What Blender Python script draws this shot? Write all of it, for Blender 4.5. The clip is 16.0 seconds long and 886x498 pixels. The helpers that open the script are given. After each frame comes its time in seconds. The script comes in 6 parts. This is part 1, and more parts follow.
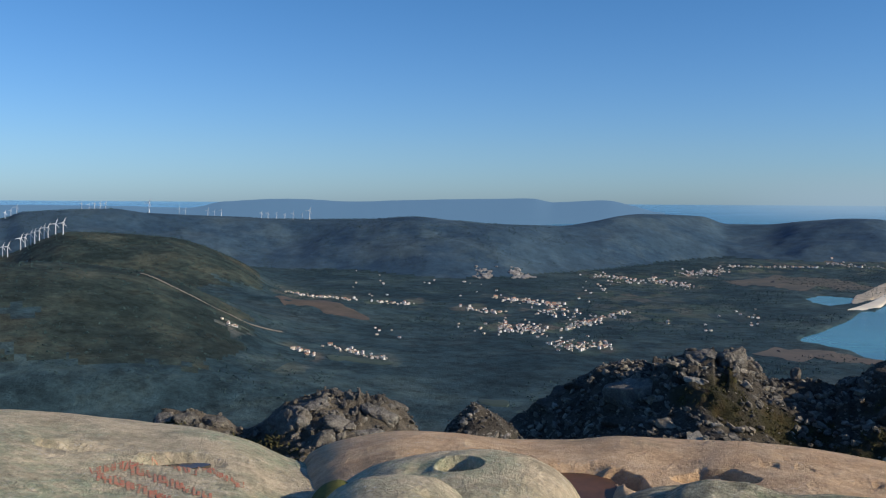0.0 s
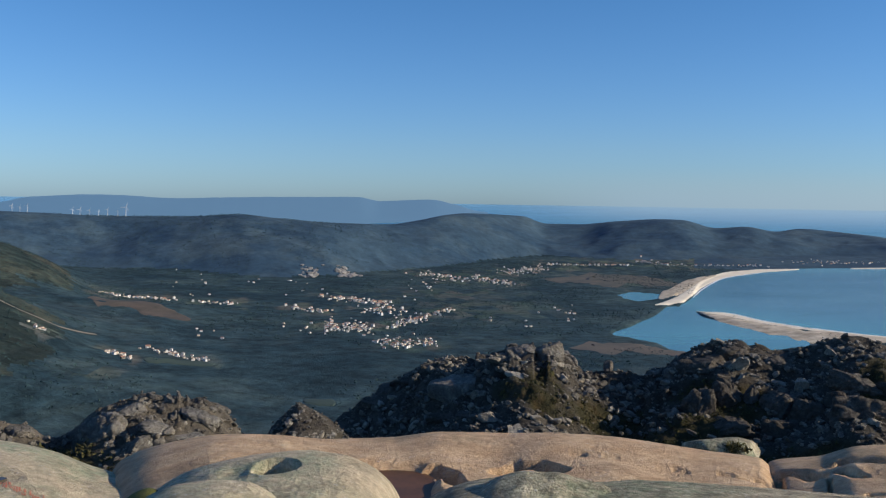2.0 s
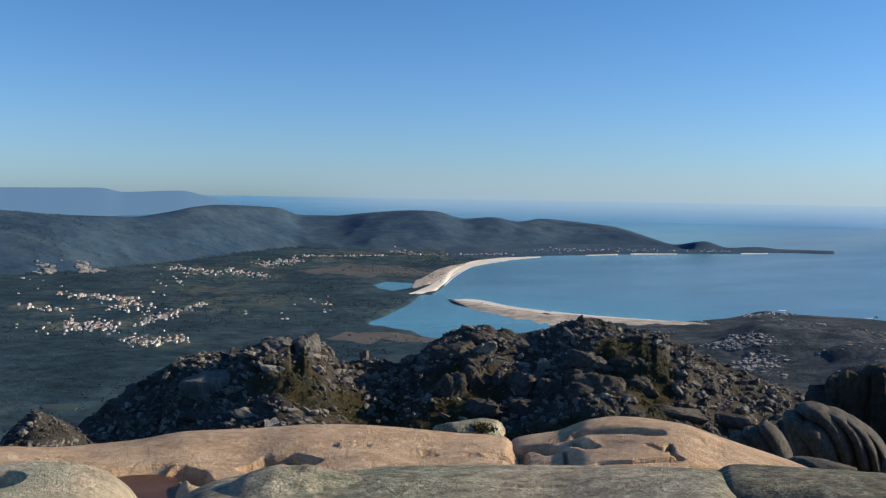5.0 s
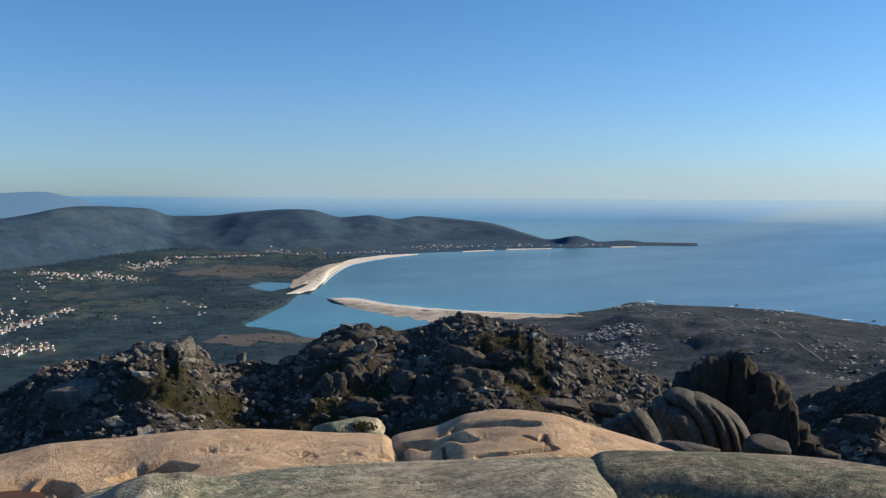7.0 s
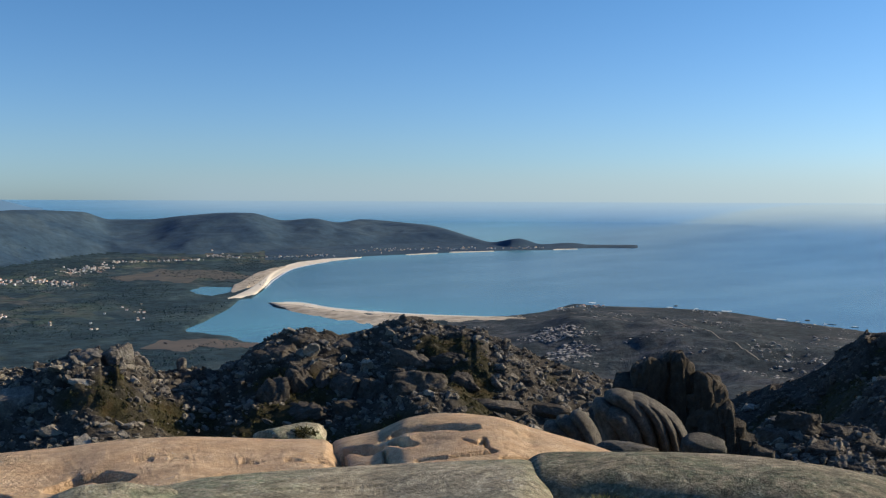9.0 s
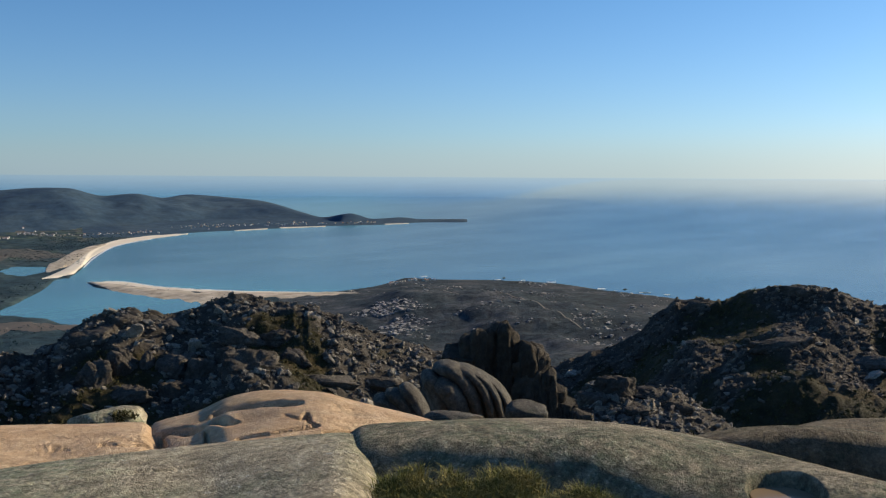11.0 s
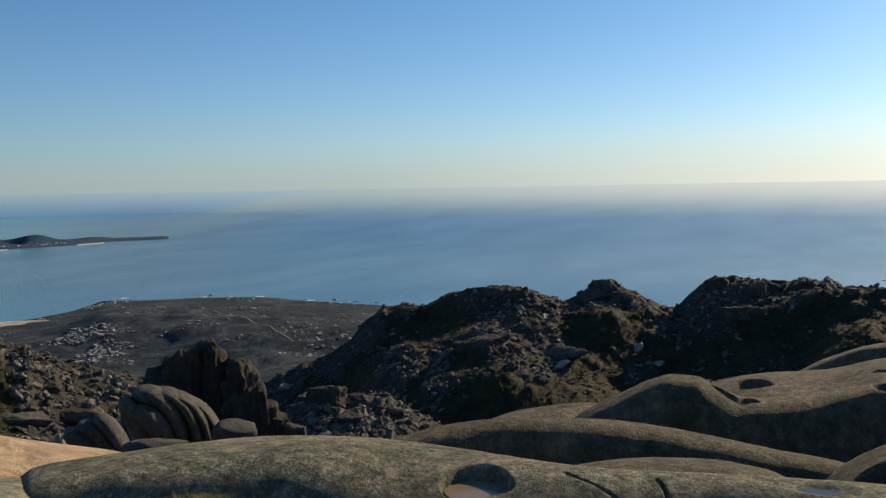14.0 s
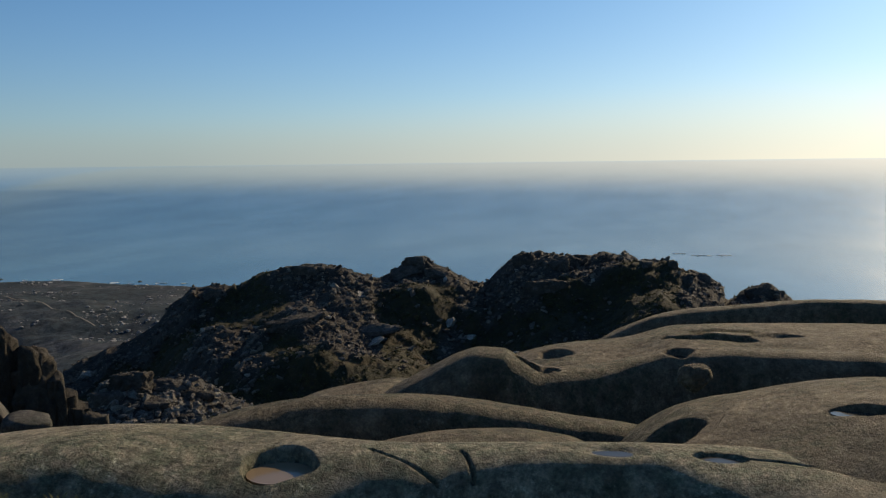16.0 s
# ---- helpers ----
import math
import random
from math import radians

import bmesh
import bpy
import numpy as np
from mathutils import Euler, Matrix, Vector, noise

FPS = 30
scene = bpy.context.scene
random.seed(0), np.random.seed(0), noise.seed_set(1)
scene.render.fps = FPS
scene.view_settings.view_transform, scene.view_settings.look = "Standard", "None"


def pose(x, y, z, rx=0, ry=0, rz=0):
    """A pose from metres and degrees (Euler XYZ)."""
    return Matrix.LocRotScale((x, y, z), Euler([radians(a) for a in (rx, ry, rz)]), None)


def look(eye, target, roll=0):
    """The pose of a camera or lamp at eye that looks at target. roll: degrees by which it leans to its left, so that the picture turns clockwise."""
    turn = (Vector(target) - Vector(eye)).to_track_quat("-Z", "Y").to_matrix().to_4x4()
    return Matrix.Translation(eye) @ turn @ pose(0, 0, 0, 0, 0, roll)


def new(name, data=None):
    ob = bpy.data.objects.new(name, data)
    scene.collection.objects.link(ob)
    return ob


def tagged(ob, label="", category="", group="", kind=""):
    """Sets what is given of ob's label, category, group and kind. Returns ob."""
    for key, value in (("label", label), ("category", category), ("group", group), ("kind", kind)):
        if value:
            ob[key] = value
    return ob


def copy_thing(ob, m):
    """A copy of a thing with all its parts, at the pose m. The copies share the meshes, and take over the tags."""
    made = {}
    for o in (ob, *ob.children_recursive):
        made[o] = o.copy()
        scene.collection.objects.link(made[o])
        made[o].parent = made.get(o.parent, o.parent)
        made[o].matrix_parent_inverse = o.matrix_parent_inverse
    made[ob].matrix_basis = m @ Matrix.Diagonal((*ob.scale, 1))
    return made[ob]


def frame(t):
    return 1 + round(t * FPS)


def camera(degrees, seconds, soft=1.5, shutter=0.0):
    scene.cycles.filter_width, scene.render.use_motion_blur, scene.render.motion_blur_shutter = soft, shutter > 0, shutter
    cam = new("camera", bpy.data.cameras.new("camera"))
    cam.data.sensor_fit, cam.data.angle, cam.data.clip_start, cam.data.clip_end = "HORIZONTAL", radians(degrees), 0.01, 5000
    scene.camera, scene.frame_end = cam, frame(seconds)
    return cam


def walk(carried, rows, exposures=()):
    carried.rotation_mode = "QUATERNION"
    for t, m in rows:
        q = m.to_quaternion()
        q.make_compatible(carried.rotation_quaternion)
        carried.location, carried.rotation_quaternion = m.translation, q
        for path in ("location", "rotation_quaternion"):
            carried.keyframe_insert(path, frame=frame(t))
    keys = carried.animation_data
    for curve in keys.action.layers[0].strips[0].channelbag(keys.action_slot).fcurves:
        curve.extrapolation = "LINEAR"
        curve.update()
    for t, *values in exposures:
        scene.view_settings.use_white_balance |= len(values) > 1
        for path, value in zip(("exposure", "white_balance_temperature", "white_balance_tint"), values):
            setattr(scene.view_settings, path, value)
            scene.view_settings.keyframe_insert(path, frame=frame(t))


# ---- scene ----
# The first eye stands 1.6 m above the summit rock; the sea lies 150 m below it.
cam = camera(51.1, 16.0, soft=1.2)
EYE, SEA = 1.6, -148.4
# seconds, yaw, pitch, lean, and the eye's shift from its first place
PATH = [
    (0.0, 0.000, -2.841, 0.371, 0.000, -0.000, -0.000), (0.5, -1.264, -3.233, 0.377, 0.011, -0.020, 0.006),
    (1.0, -4.292, -2.974, 0.803, 0.032, -0.024, 0.008), (1.5, -7.421, -2.825, 0.730, 0.042, -0.012, 0.004),
    (2.0, -10.715, -2.812, 0.943, 0.051, 0.008, 0.002), (2.5, -12.716, -2.840, 0.753, 0.065, 0.019, -0.002),
    (3.0, -15.716, -3.048, 0.652, 0.075, 0.037, -0.005), (3.5, -17.946, -2.749, 0.601, 0.087, 0.054, -0.008),
    (4.0, -20.212, -2.871, 0.562, 0.095, 0.057, -0.013), (4.5, -23.044, -3.140, 0.816, 0.103, 0.055, -0.014),
    (5.0, -25.770, -3.095, 0.976, 0.120, 0.064, -0.014), (7.5, -34.314, -3.070, 0.269, 0.121, 0.018, -0.002),
    (8.0, -35.018, -2.904, 0.327, 0.118, -0.000, 0.004), (10.5, -43.625, -3.974, 0.286, 0.104, -0.113, 0.030),
    (11.0, -47.211, -4.441, 0.330, 0.130, -0.143, 0.028), (11.5, -49.788, -4.742, -0.206, 0.159, -0.150, 0.031),
    (12.0, -52.774, -4.967, -0.026, 0.192, -0.148, 0.029), (12.5, -55.234, -5.068, -0.148, 0.229, -0.147, 0.022),
    (13.0, -57.877, -4.682, -0.305, 0.257, -0.147, 0.016), (13.5, -61.871, -4.441, -0.232, 0.290, -0.154, 0.008),
    (14.0, -65.183, -3.789, -0.977, 0.330, -0.160, -0.002), (14.5, -68.133, -5.185, -0.541, 0.376, -0.162, -0.017),
    (15.0, -71.466, -5.628, -0.402, 0.415, -0.164, -0.028), (15.5, -74.613, -5.600, -0.440, 0.443, -0.170, -0.033),
    (16.0, -76.646, -5.306, -0.677, 0.467, -0.182, -0.036),
]
walk(cam, [(t, pose(x, y, EYE + z, 90 + pitch, 0, yaw) @ pose(0, 0, 0, 0, 0, lean))
           for t, yaw, pitch, lean, x, y, z in PATH],
     exposures=[(0.0, 0.05, 6500, 9), (5.0, 0.2, 6650, 9), (8.0, 0.24, 6950, 9), (11.5, 0.13, 7350, 8), (13.5, 0.0, 7700, 8), (16.0, -0.33, 7700, 8)])

# ---- light: a low winter-afternoon sun and a hazy clear sky ----
SUN_AZ, SUN_EL = -109.0, 22.5          # bearing, counter-clockwise from +y, and height, in degrees
world = bpy.data.worlds.new("world")
scene.world = world
world.use_nodes = True
wn = world.node_tree.nodes
sky = wn.new("ShaderNodeTexSky")
sky.sky_type = 'NISHITA'
sky.sun_disc = False
sky.sun_elevation = radians(SUN_EL)
sky.sun_rotation = radians(-SUN_AZ)
sky.altitude = 300
sky.air_density, sky.dust_density, sky.ozone_density = 1.0, 0.5, 4.0
wn["Background"].inputs["Strength"].default_value = 0.105
wl = world.node_tree.links
# sea haze: the air near the horizon is paler and cooler than the zenith
way = wn.new("ShaderNodeTexCoord")
height = wn.new("ShaderNodeSeparateXYZ")
wl.new(way.outputs["Generated"], height.inputs[0])
haze = wn.new("ShaderNodeValToRGB")
for i, (p, c) in enumerate([(0.0, (0.66, 0.92, 1.38)), (0.06, (0.66, 0.89, 1.24)), (0.22, (0.51, 0.84, 1.15)), (1.0, (0.5, 0.8, 1.1))]):
    e = haze.color_ramp.elements[i] if i < 2 else haze.color_ramp.elements.new(p)
    e.position, e.color = p, (*c, 1)
wl.new(height.outputs["Z"], haze.inputs["Fac"])
tint = wn.new("ShaderNodeMix")
tint.data_type, tint.blend_type = "RGBA", "MULTIPLY"
tint.inputs[0].default_value = 1.0
wl.new(sky.outputs["Color"], tint.inputs[6])
wl.new(haze.outputs["Color"], tint.inputs[7])
wl.new(tint.outputs[2], wn["Background"].inputs["Color"])
sun = new("sun", bpy.data.lights.new("sun", "SUN"))
sun.data.energy, sun.data.angle, sun.data.color = 5.0, radians(0.53), (1.0, 0.86, 0.68)
sun.matrix_world = look((60, -40, 60), (60 - 100 * -math.sin(radians(SUN_AZ)) * math.cos(radians(SUN_EL)),
                                        -40 - 100 * math.cos(radians(SUN_AZ)) * math.cos(radians(SUN_EL)),
                                        60 - 100 * math.sin(radians(SUN_EL))))


# ---- small tools ----
def hash2(ix, iy, seed):
    n = (ix.astype(np.int64) * 374761393 + iy.astype(np.int64) * 668265263 + seed * 1442695041) & 0x7FFFFFFF
    n = ((n ^ (n >> 13)) * 1274126177) & 0x7FFFFFFF
    return ((n ^ (n >> 16)) & 0xFFFF) / 65535.0


def vnoise(x, y, seed=0):
    """Smooth lattice noise, 0 to 1."""
    x, y = np.asarray(x, float), np.asarray(y, float)
    ix, iy = np.floor(x), np.floor(y)
    u, v = x - ix, y - iy
    u, v = u * u * u * (u * (u * 6 - 15) + 10), v * v * v * (v * (v * 6 - 15) + 10)
    a, b = hash2(ix, iy, seed), hash2(ix + 1, iy, seed)
    c, d = hash2(ix, iy + 1, seed), hash2(ix + 1, iy + 1, seed)
    return (a * (1 - u) + b * u) * (1 - v) + (c * (1 - u) + d * u) * v


def fbm(x, y, octaves=4, seed=0):
    """Several scales of noise, about -1 to 1."""
    s, a, n = 0, 1.0, 0
    for k in range(octaves):
        s = s + a * (vnoise(x * 2 ** k, y * 2 ** k, seed + 17 * k) - 0.5)
        n += a
        a *= 0.5
    return 2 * s / n


def smooth(a, b, x):
    t = np.clip((np.asarray(x, float) - a) / (b - a), 0, 1)
    return t * t * (3 - 2 * t)


def curve(points):
    """A smooth function through a few (place, value) pairs."""
    p = np.array(sorted(points), float)
    x, y = p[:, 0], p[:, 1]
    s = np.diff(y) / np.diff(x)
    m = np.concatenate([[s[0]], np.where(s[1:] * s[:-1] > 0, 2 * s[1:] * s[:-1] / (s[1:] + s[:-1] + 1e-12), 0), [s[-1]]])

    def f(q):
        q = np.clip(np.asarray(q, float), x[0], x[-1])
        i = np.clip(np.searchsorted(x, q) - 1, 0, len(x) - 2)
        h = x[i + 1] - x[i]
        t = (q - x[i]) / h
        return ((2 * t ** 3 - 3 * t ** 2 + 1) * y[i] + (t ** 3 - 2 * t ** 2 + t) * h * m[i]
                + (3 * t ** 2 - 2 * t ** 3) * y[i + 1] + (t ** 3 - t ** 2) * h * m[i + 1])
    return f


# The stance shifts a little as one turns: the centre of the bearings.
YAWS = np.array([-r[1] for r in PATH])
SHIFT = [np.array([r[k] for r in PATH]) for k in (4, 5, 6)]


def at(az, r):
    """x and y of the place r metres off on the bearing az (degrees, counter-clockwise from +y)."""
    a = np.radians(az)
    fade = 1 - smooth(115, 200, -np.asarray(az, float))
    cx, cy = (np.interp(-np.asarray(az, float), YAWS, s) * fade for s in SHIFT[:2])
    return cx - np.sin(a) * r, cy + np.cos(a) * r


def rise(az, el, r):
    """Height of the place seen at el degrees above the level, r metres off."""
    return EYE + np.interp(-np.asarray(az, float), YAWS, SHIFT[2]) + np.tan(np.radians(el)) * r


def grid_mesh(name, X, Y, Z, material, smooth_shade=True):
    n, m = X.shape
    idx = np.arange(n * m).reshape(n, m)
    quads = np.stack([idx[:-1, :-1], idx[1:, :-1], idx[1:, 1:], idx[:-1, 1:]], -1).reshape(-1, 4)
    me = bpy.data.meshes.new(name)
    me.vertices.add(n * m)
    me.vertices.foreach_set("co", np.stack([X, Y, Z], -1).astype(np.float32).ravel())
    me.loops.add(quads.size)
    me.loops.foreach_set("vertex_index", quads.astype(np.int32).ravel())
    me.polygons.add(len(quads))
    me.polygons.foreach_set("loop_start", np.arange(0, quads.size, 4, dtype=np.int32))
    me.update(calc_edges=True)
    me.validate()
    if smooth_shade:
        me.polygons.foreach_set("use_smooth", np.ones(len(quads), bool))
    me.materials.append(material)
    return me


def tri_mesh(name, V, F, material, smooth_shade=False):
    me = bpy.data.meshes.new(name)
    me.from_pydata([tuple(v) for v in V], [], [tuple(f) for f in F])
    me.update()
    if smooth_shade:
        me.polygons.foreach_set("use_smooth", np.ones(len(me.polygons), bool))
    me.materials.append(material)
    return me


def part(name, me, parent, label=""):
    ob = new(name, me)
    ob.parent = parent
    return tagged(ob, label) if label else ob


# ---- materials ----
def node_material(name, rough=0.9, spec=0.25):
    m = bpy.data.materials.new(name)
    m.use_nodes = True
    t = m.node_tree
    b = t.nodes["Principled BSDF"]
    b.inputs["Roughness"].default_value = rough
    b.inputs["Specular IOR Level"].default_value = spec
    return m, t, b


def noise_tex(t, scale, detail=4.0, rough=0.55, stretch=None, src=None):
    n = t.nodes.new("ShaderNodeTexNoise")
    n.inputs["Scale"].default_value, n.inputs["Detail"].default_value = scale, detail
    n.inputs["Roughness"].default_value = rough
    if src is None:
        src = t.nodes.new("ShaderNodeTexCoord").outputs["Object"]
    if stretch:
        mp = t.nodes.new("ShaderNodeMapping")
        mp.inputs["Scale"].default_value = stretch
        t.links.new(src, mp.inputs["Vector"])
        src = mp.outputs["Vector"]
    t.links.new(src, n.inputs["Vector"])
    return n.outputs["Fac"]


def ramp(t, fac, stops):
    r = t.nodes.new("ShaderNodeValToRGB")
    e = r.color_ramp.elements
    for i, (p, c) in enumerate(stops):
        el = e[i] if i < 2 else e.new(p)
        el.position = p
        el.color = (*c, 1) if len(c) == 3 else c
    t.links.new(fac, r.inputs["Fac"])
    return r.outputs["Color"]


def level(t, fac, lo, hi):
    m = t.nodes.new("ShaderNodeMapRange")
    m.inputs["From Min"].default_value, m.inputs["From Max"].default_value = lo, hi
    t.links.new(fac, m.inputs["Value"])
    return m.outputs["Result"]


def mix(t, fac, a, b, how="MIX"):
    m = t.nodes.new("ShaderNodeMix")
    m.data_type, m.blend_type = "RGBA", how
    for key, v in ((0, fac), (6, a), (7, b)):
        if isinstance(v, (int, float)):
            m.inputs[key].default_value = v
        elif isinstance(v, tuple):
            m.inputs[key].default_value = (*v, 1)
        else:
            t.links.new(v, m.inputs[key])
    return m.outputs[2]


def times(t, a, b, op="MULTIPLY"):
    m = t.nodes.new("ShaderNodeMath")
    m.operation = op
    for i, v in enumerate((a, b)):
        if isinstance(v, (int, float)):
            m.inputs[i].default_value = v
        else:
            t.links.new(v, m.inputs[i])
    return m.outputs[0]


def bump(t, b, height, strength, distance):
    n = t.nodes.new("ShaderNodeBump")
    n.inputs["Strength"].default_value, n.inputs["Distance"].default_value = strength, distance
    t.links.new(height, n.inputs["Height"])
    t.links.new(n.outputs["Normal"], b.inputs["Normal"])


def paint(t, b, colour):
    t.links.new(colour, b.inputs["Base Color"])


def spots(t, scale, lo, hi, src=None):
    """Round patches with soft rims."""
    v = t.nodes.new("ShaderNodeTexVoronoi")
    v.inputs["Scale"].default_value = scale
    c = t.nodes.new("ShaderNodeTexCoord").outputs["Object"]
    warp = t.nodes.new("ShaderNodeMix")
    warp.data_type = "VECTOR"
    warp.inputs[0].default_value = 0.12
    n = t.nodes.new("ShaderNodeTexNoise")
    n.inputs["Scale"].default_value, n.inputs["Detail"].default_value = scale * 0.9, 4
    t.links.new(c, n.inputs["Vector"])
    t.links.new(c, warp.inputs[4])
    t.links.new(n.outputs["Color"], warp.inputs[5])
    t.links.new(warp.outputs[1], v.inputs["Vector"])
    return level(t, v.outputs["Distance"], hi, lo)


def granite(name, base, pale, lichen, amount, grain=0.45):
    """Weathered coarse granite: body colour, paler grain, crusts of lichen, dark algae, stains."""
    m, t, b = node_material(name, 0.9, 0.22)
    big, mid, fine = noise_tex(t, 0.7, 5), noise_tex(t, 3.6, 7, 0.66), noise_tex(t, 70, 3, 0.7)
    c = mix(t, level(t, mid, 0.36, 0.66), base, pale)
    patch = times(t, level(t, big, 0.66 - 0.3 * amount, 0.8 - 0.3 * amount), level(t, noise_tex(t, 7.5, 7, 0.72), 0.36, 0.58))
    c = mix(t, patch, c, lichen)
    dark = times(t, level(t, noise_tex(t, 15, 8, 0.8), 0.53, 0.64), level(t, noise_tex(t, 1.7, 5, 0.65), 0.4, 0.6))
    c = mix(t, times(t, dark, 0.3 + 0.5 * amount), c, tuple(0.5 * v for v in lichen))
    light = times(t, level(t, noise_tex(t, 22, 8, 0.8), 0.55, 0.66), level(t, noise_tex(t, 2.3, 5, 0.65), 0.42, 0.6))
    c = mix(t, times(t, light, 0.25 + 0.6 * amount), c, tuple(min(1.75 * v, 0.5) for v in (pale[0] * 0.95, pale[1] * 1.08, pale[2] * 1.12)))
    c = mix(t, 0.55, c, ramp(t, noise_tex(t, 2.4, 8, 0.68), [(0.34, (0.36, 0.36, 0.36)), (0.66, (0.66, 0.66, 0.66))]), "OVERLAY")
    c = mix(t, grain, c, ramp(t, noise_tex(t, 9, 6, 0.7), [(0.38, (0.24, 0.24, 0.24)), (0.62, (0.84, 0.84, 0.84))]), "OVERLAY")
    c = mix(t, 0.9 * grain, c, ramp(t, noise_tex(t, 34, 5, 0.7), [(0.34, (0.25, 0.25, 0.25)), (0.66, (0.85, 0.85, 0.85))]), "OVERLAY")
    c = mix(t, times(t, level(t, noise_tex(t, 1.0, 6, 0.7, (1, 1, 0.3)), 0.55, 0.7), 0.55), c, tuple(0.5 * v for v in base))
    paint(t, b, c)
    bump(t, b, times(t, times(t, times(t, mid, 2.5), times(t, fine, 0.25), "ADD"), times(t, noise_tex(t, 26, 5, 0.75), 1.3), "ADD"), 0.85, 0.028)
    return m


GRANITE_WARM = granite("granite_warm", (0.48, 0.318, 0.185), (0.56, 0.405, 0.26), (0.33, 0.25, 0.155), 0.3, 0.2)
GRANITE_PALE = granite("granite_pale", (0.42, 0.355, 0.24), (0.52, 0.43, 0.30), (0.285, 0.31, 0.205), 0.75, 0.3)
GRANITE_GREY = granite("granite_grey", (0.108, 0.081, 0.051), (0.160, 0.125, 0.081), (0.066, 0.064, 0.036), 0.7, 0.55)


def crag_material(name, rock, veg, cover):
    m, t, b = node_material(name, 0.92, 0.2)
    c = ramp(t, noise_tex(t, 0.5, 6, 0.65), [(0.3, tuple(0.55 * v for v in rock)), (0.5, rock), (0.72, tuple(1.5 * v for v in rock))])
    g = t.nodes.new("ShaderNodeNewGeometry")
    o = t.nodes.new("ShaderNodeObjectInfo")
    # each block weathers to its own grey, some with rusty stains or pale lichen
    c = mix(t, 1.0, c, ramp(t, g.outputs["Random Per Island"], [(0.0, (0.55, 0.52, 0.5)), (0.45, (0.95, 0.95, 0.95)), (0.8, (1.25, 1.2, 1.1)), (1.0, (1.7, 1.65, 1.55))]), "MULTIPLY")
    c = mix(t, 1.0, c, ramp(t, o.outputs["Random"], [(0.0, (0.75, 0.73, 0.70)), (1.0, (1.2, 1.2, 1.2))]), "MULTIPLY")
    c = mix(t, times(t, level(t, noise_tex(t, 1.3, 6, 0.7), 0.55, 0.68), 0.6), c, (rock[0] * 1.9, rock[1] * 1.95, rock[2] * 1.85))
    c = mix(t, times(t, level(t, noise_tex(t, 0.8, 6, 0.7, (1, 1, 0.4)), 0.56, 0.68), 0.5), c, (rock[0] * 0.55, rock[1] * 0.48, rock[2] * 0.42))
    s = t.nodes.new("ShaderNodeSeparateXYZ")
    t.links.new(g.outputs["True Normal"], s.inputs[0])
    a = t.nodes.new("ShaderNodeAttribute")
    a.attribute_name = "soil"
    flat = times(t, level(t, s.outputs["Z"], 0.05, 0.45), times(t, times(t, a.outputs["Fac"], cover), level(t, noise_tex(t, 0.9, 6, 0.7), 0.28, 0.46)))
    v = ramp(t, noise_tex(t, 0.35, 7, 0.72), [(0.32, tuple(0.5 * x for x in veg)), (0.5, veg), (0.62, (veg[0] * 1.7, veg[1] * 1.3, veg[2] * 1.3)), (0.74, (veg[0] * 1.3, veg[1] * 1.75, veg[2] * 1.2))])
    c = mix(t, flat, c, v)
    c = mix(t, 0.45, c, ramp(t, noise_tex(t, 4.0, 5, 0.75), [(0.3, (0.2, 0.2, 0.2)), (0.7, (0.8, 0.8, 0.8))]), "OVERLAY")
    paint(t, b, c)
    bump(t, b, noise_tex(t, 1.6, 9, 0.75), 1.0, 0.35)
    return m


GRANITE_OLIVE = granite("granite_olive", (0.180, 0.150, 0.100), (0.285, 0.244, 0.168), (0.090, 0.098, 0.060), 0.85, 0.7)
GRANITE_LICHEN = granite("granite_lichen", (0.265, 0.230, 0.158), (0.370, 0.322, 0.230), (0.165, 0.182, 0.116), 0.85, 0.65)
GRANITE_DARK = granite("granite_dark", (0.072, 0.064, 0.052), (0.115, 0.103, 0.084), (0.050, 0.052, 0.040), 0.6)
CRAG = crag_material("crag", (0.085, 0.076, 0.063), (0.034, 0.031, 0.012), 1.0)
HEATH_CRAG = crag_material("heath_crag", (0.080, 0.069, 0.058), (0.038, 0.035, 0.016), 1.0)
TOWER = crag_material("tower_rock", (0.056, 0.050, 0.042), (0.05, 0.045, 0.02), 0.0)
BOULDER = crag_material("boulder_rock", (0.195, 0.184, 0.163), (0.05, 0.045, 0.02), 0.0)
RUSTY = crag_material("rusty_boulder_rock", (0.150, 0.130, 0.108), (0.05, 0.045, 0.02), 0.0)
OUTCROP = crag_material("outcrop_rock", (0.105, 0.094, 0.080), (0.05, 0.045, 0.02), 0.0)


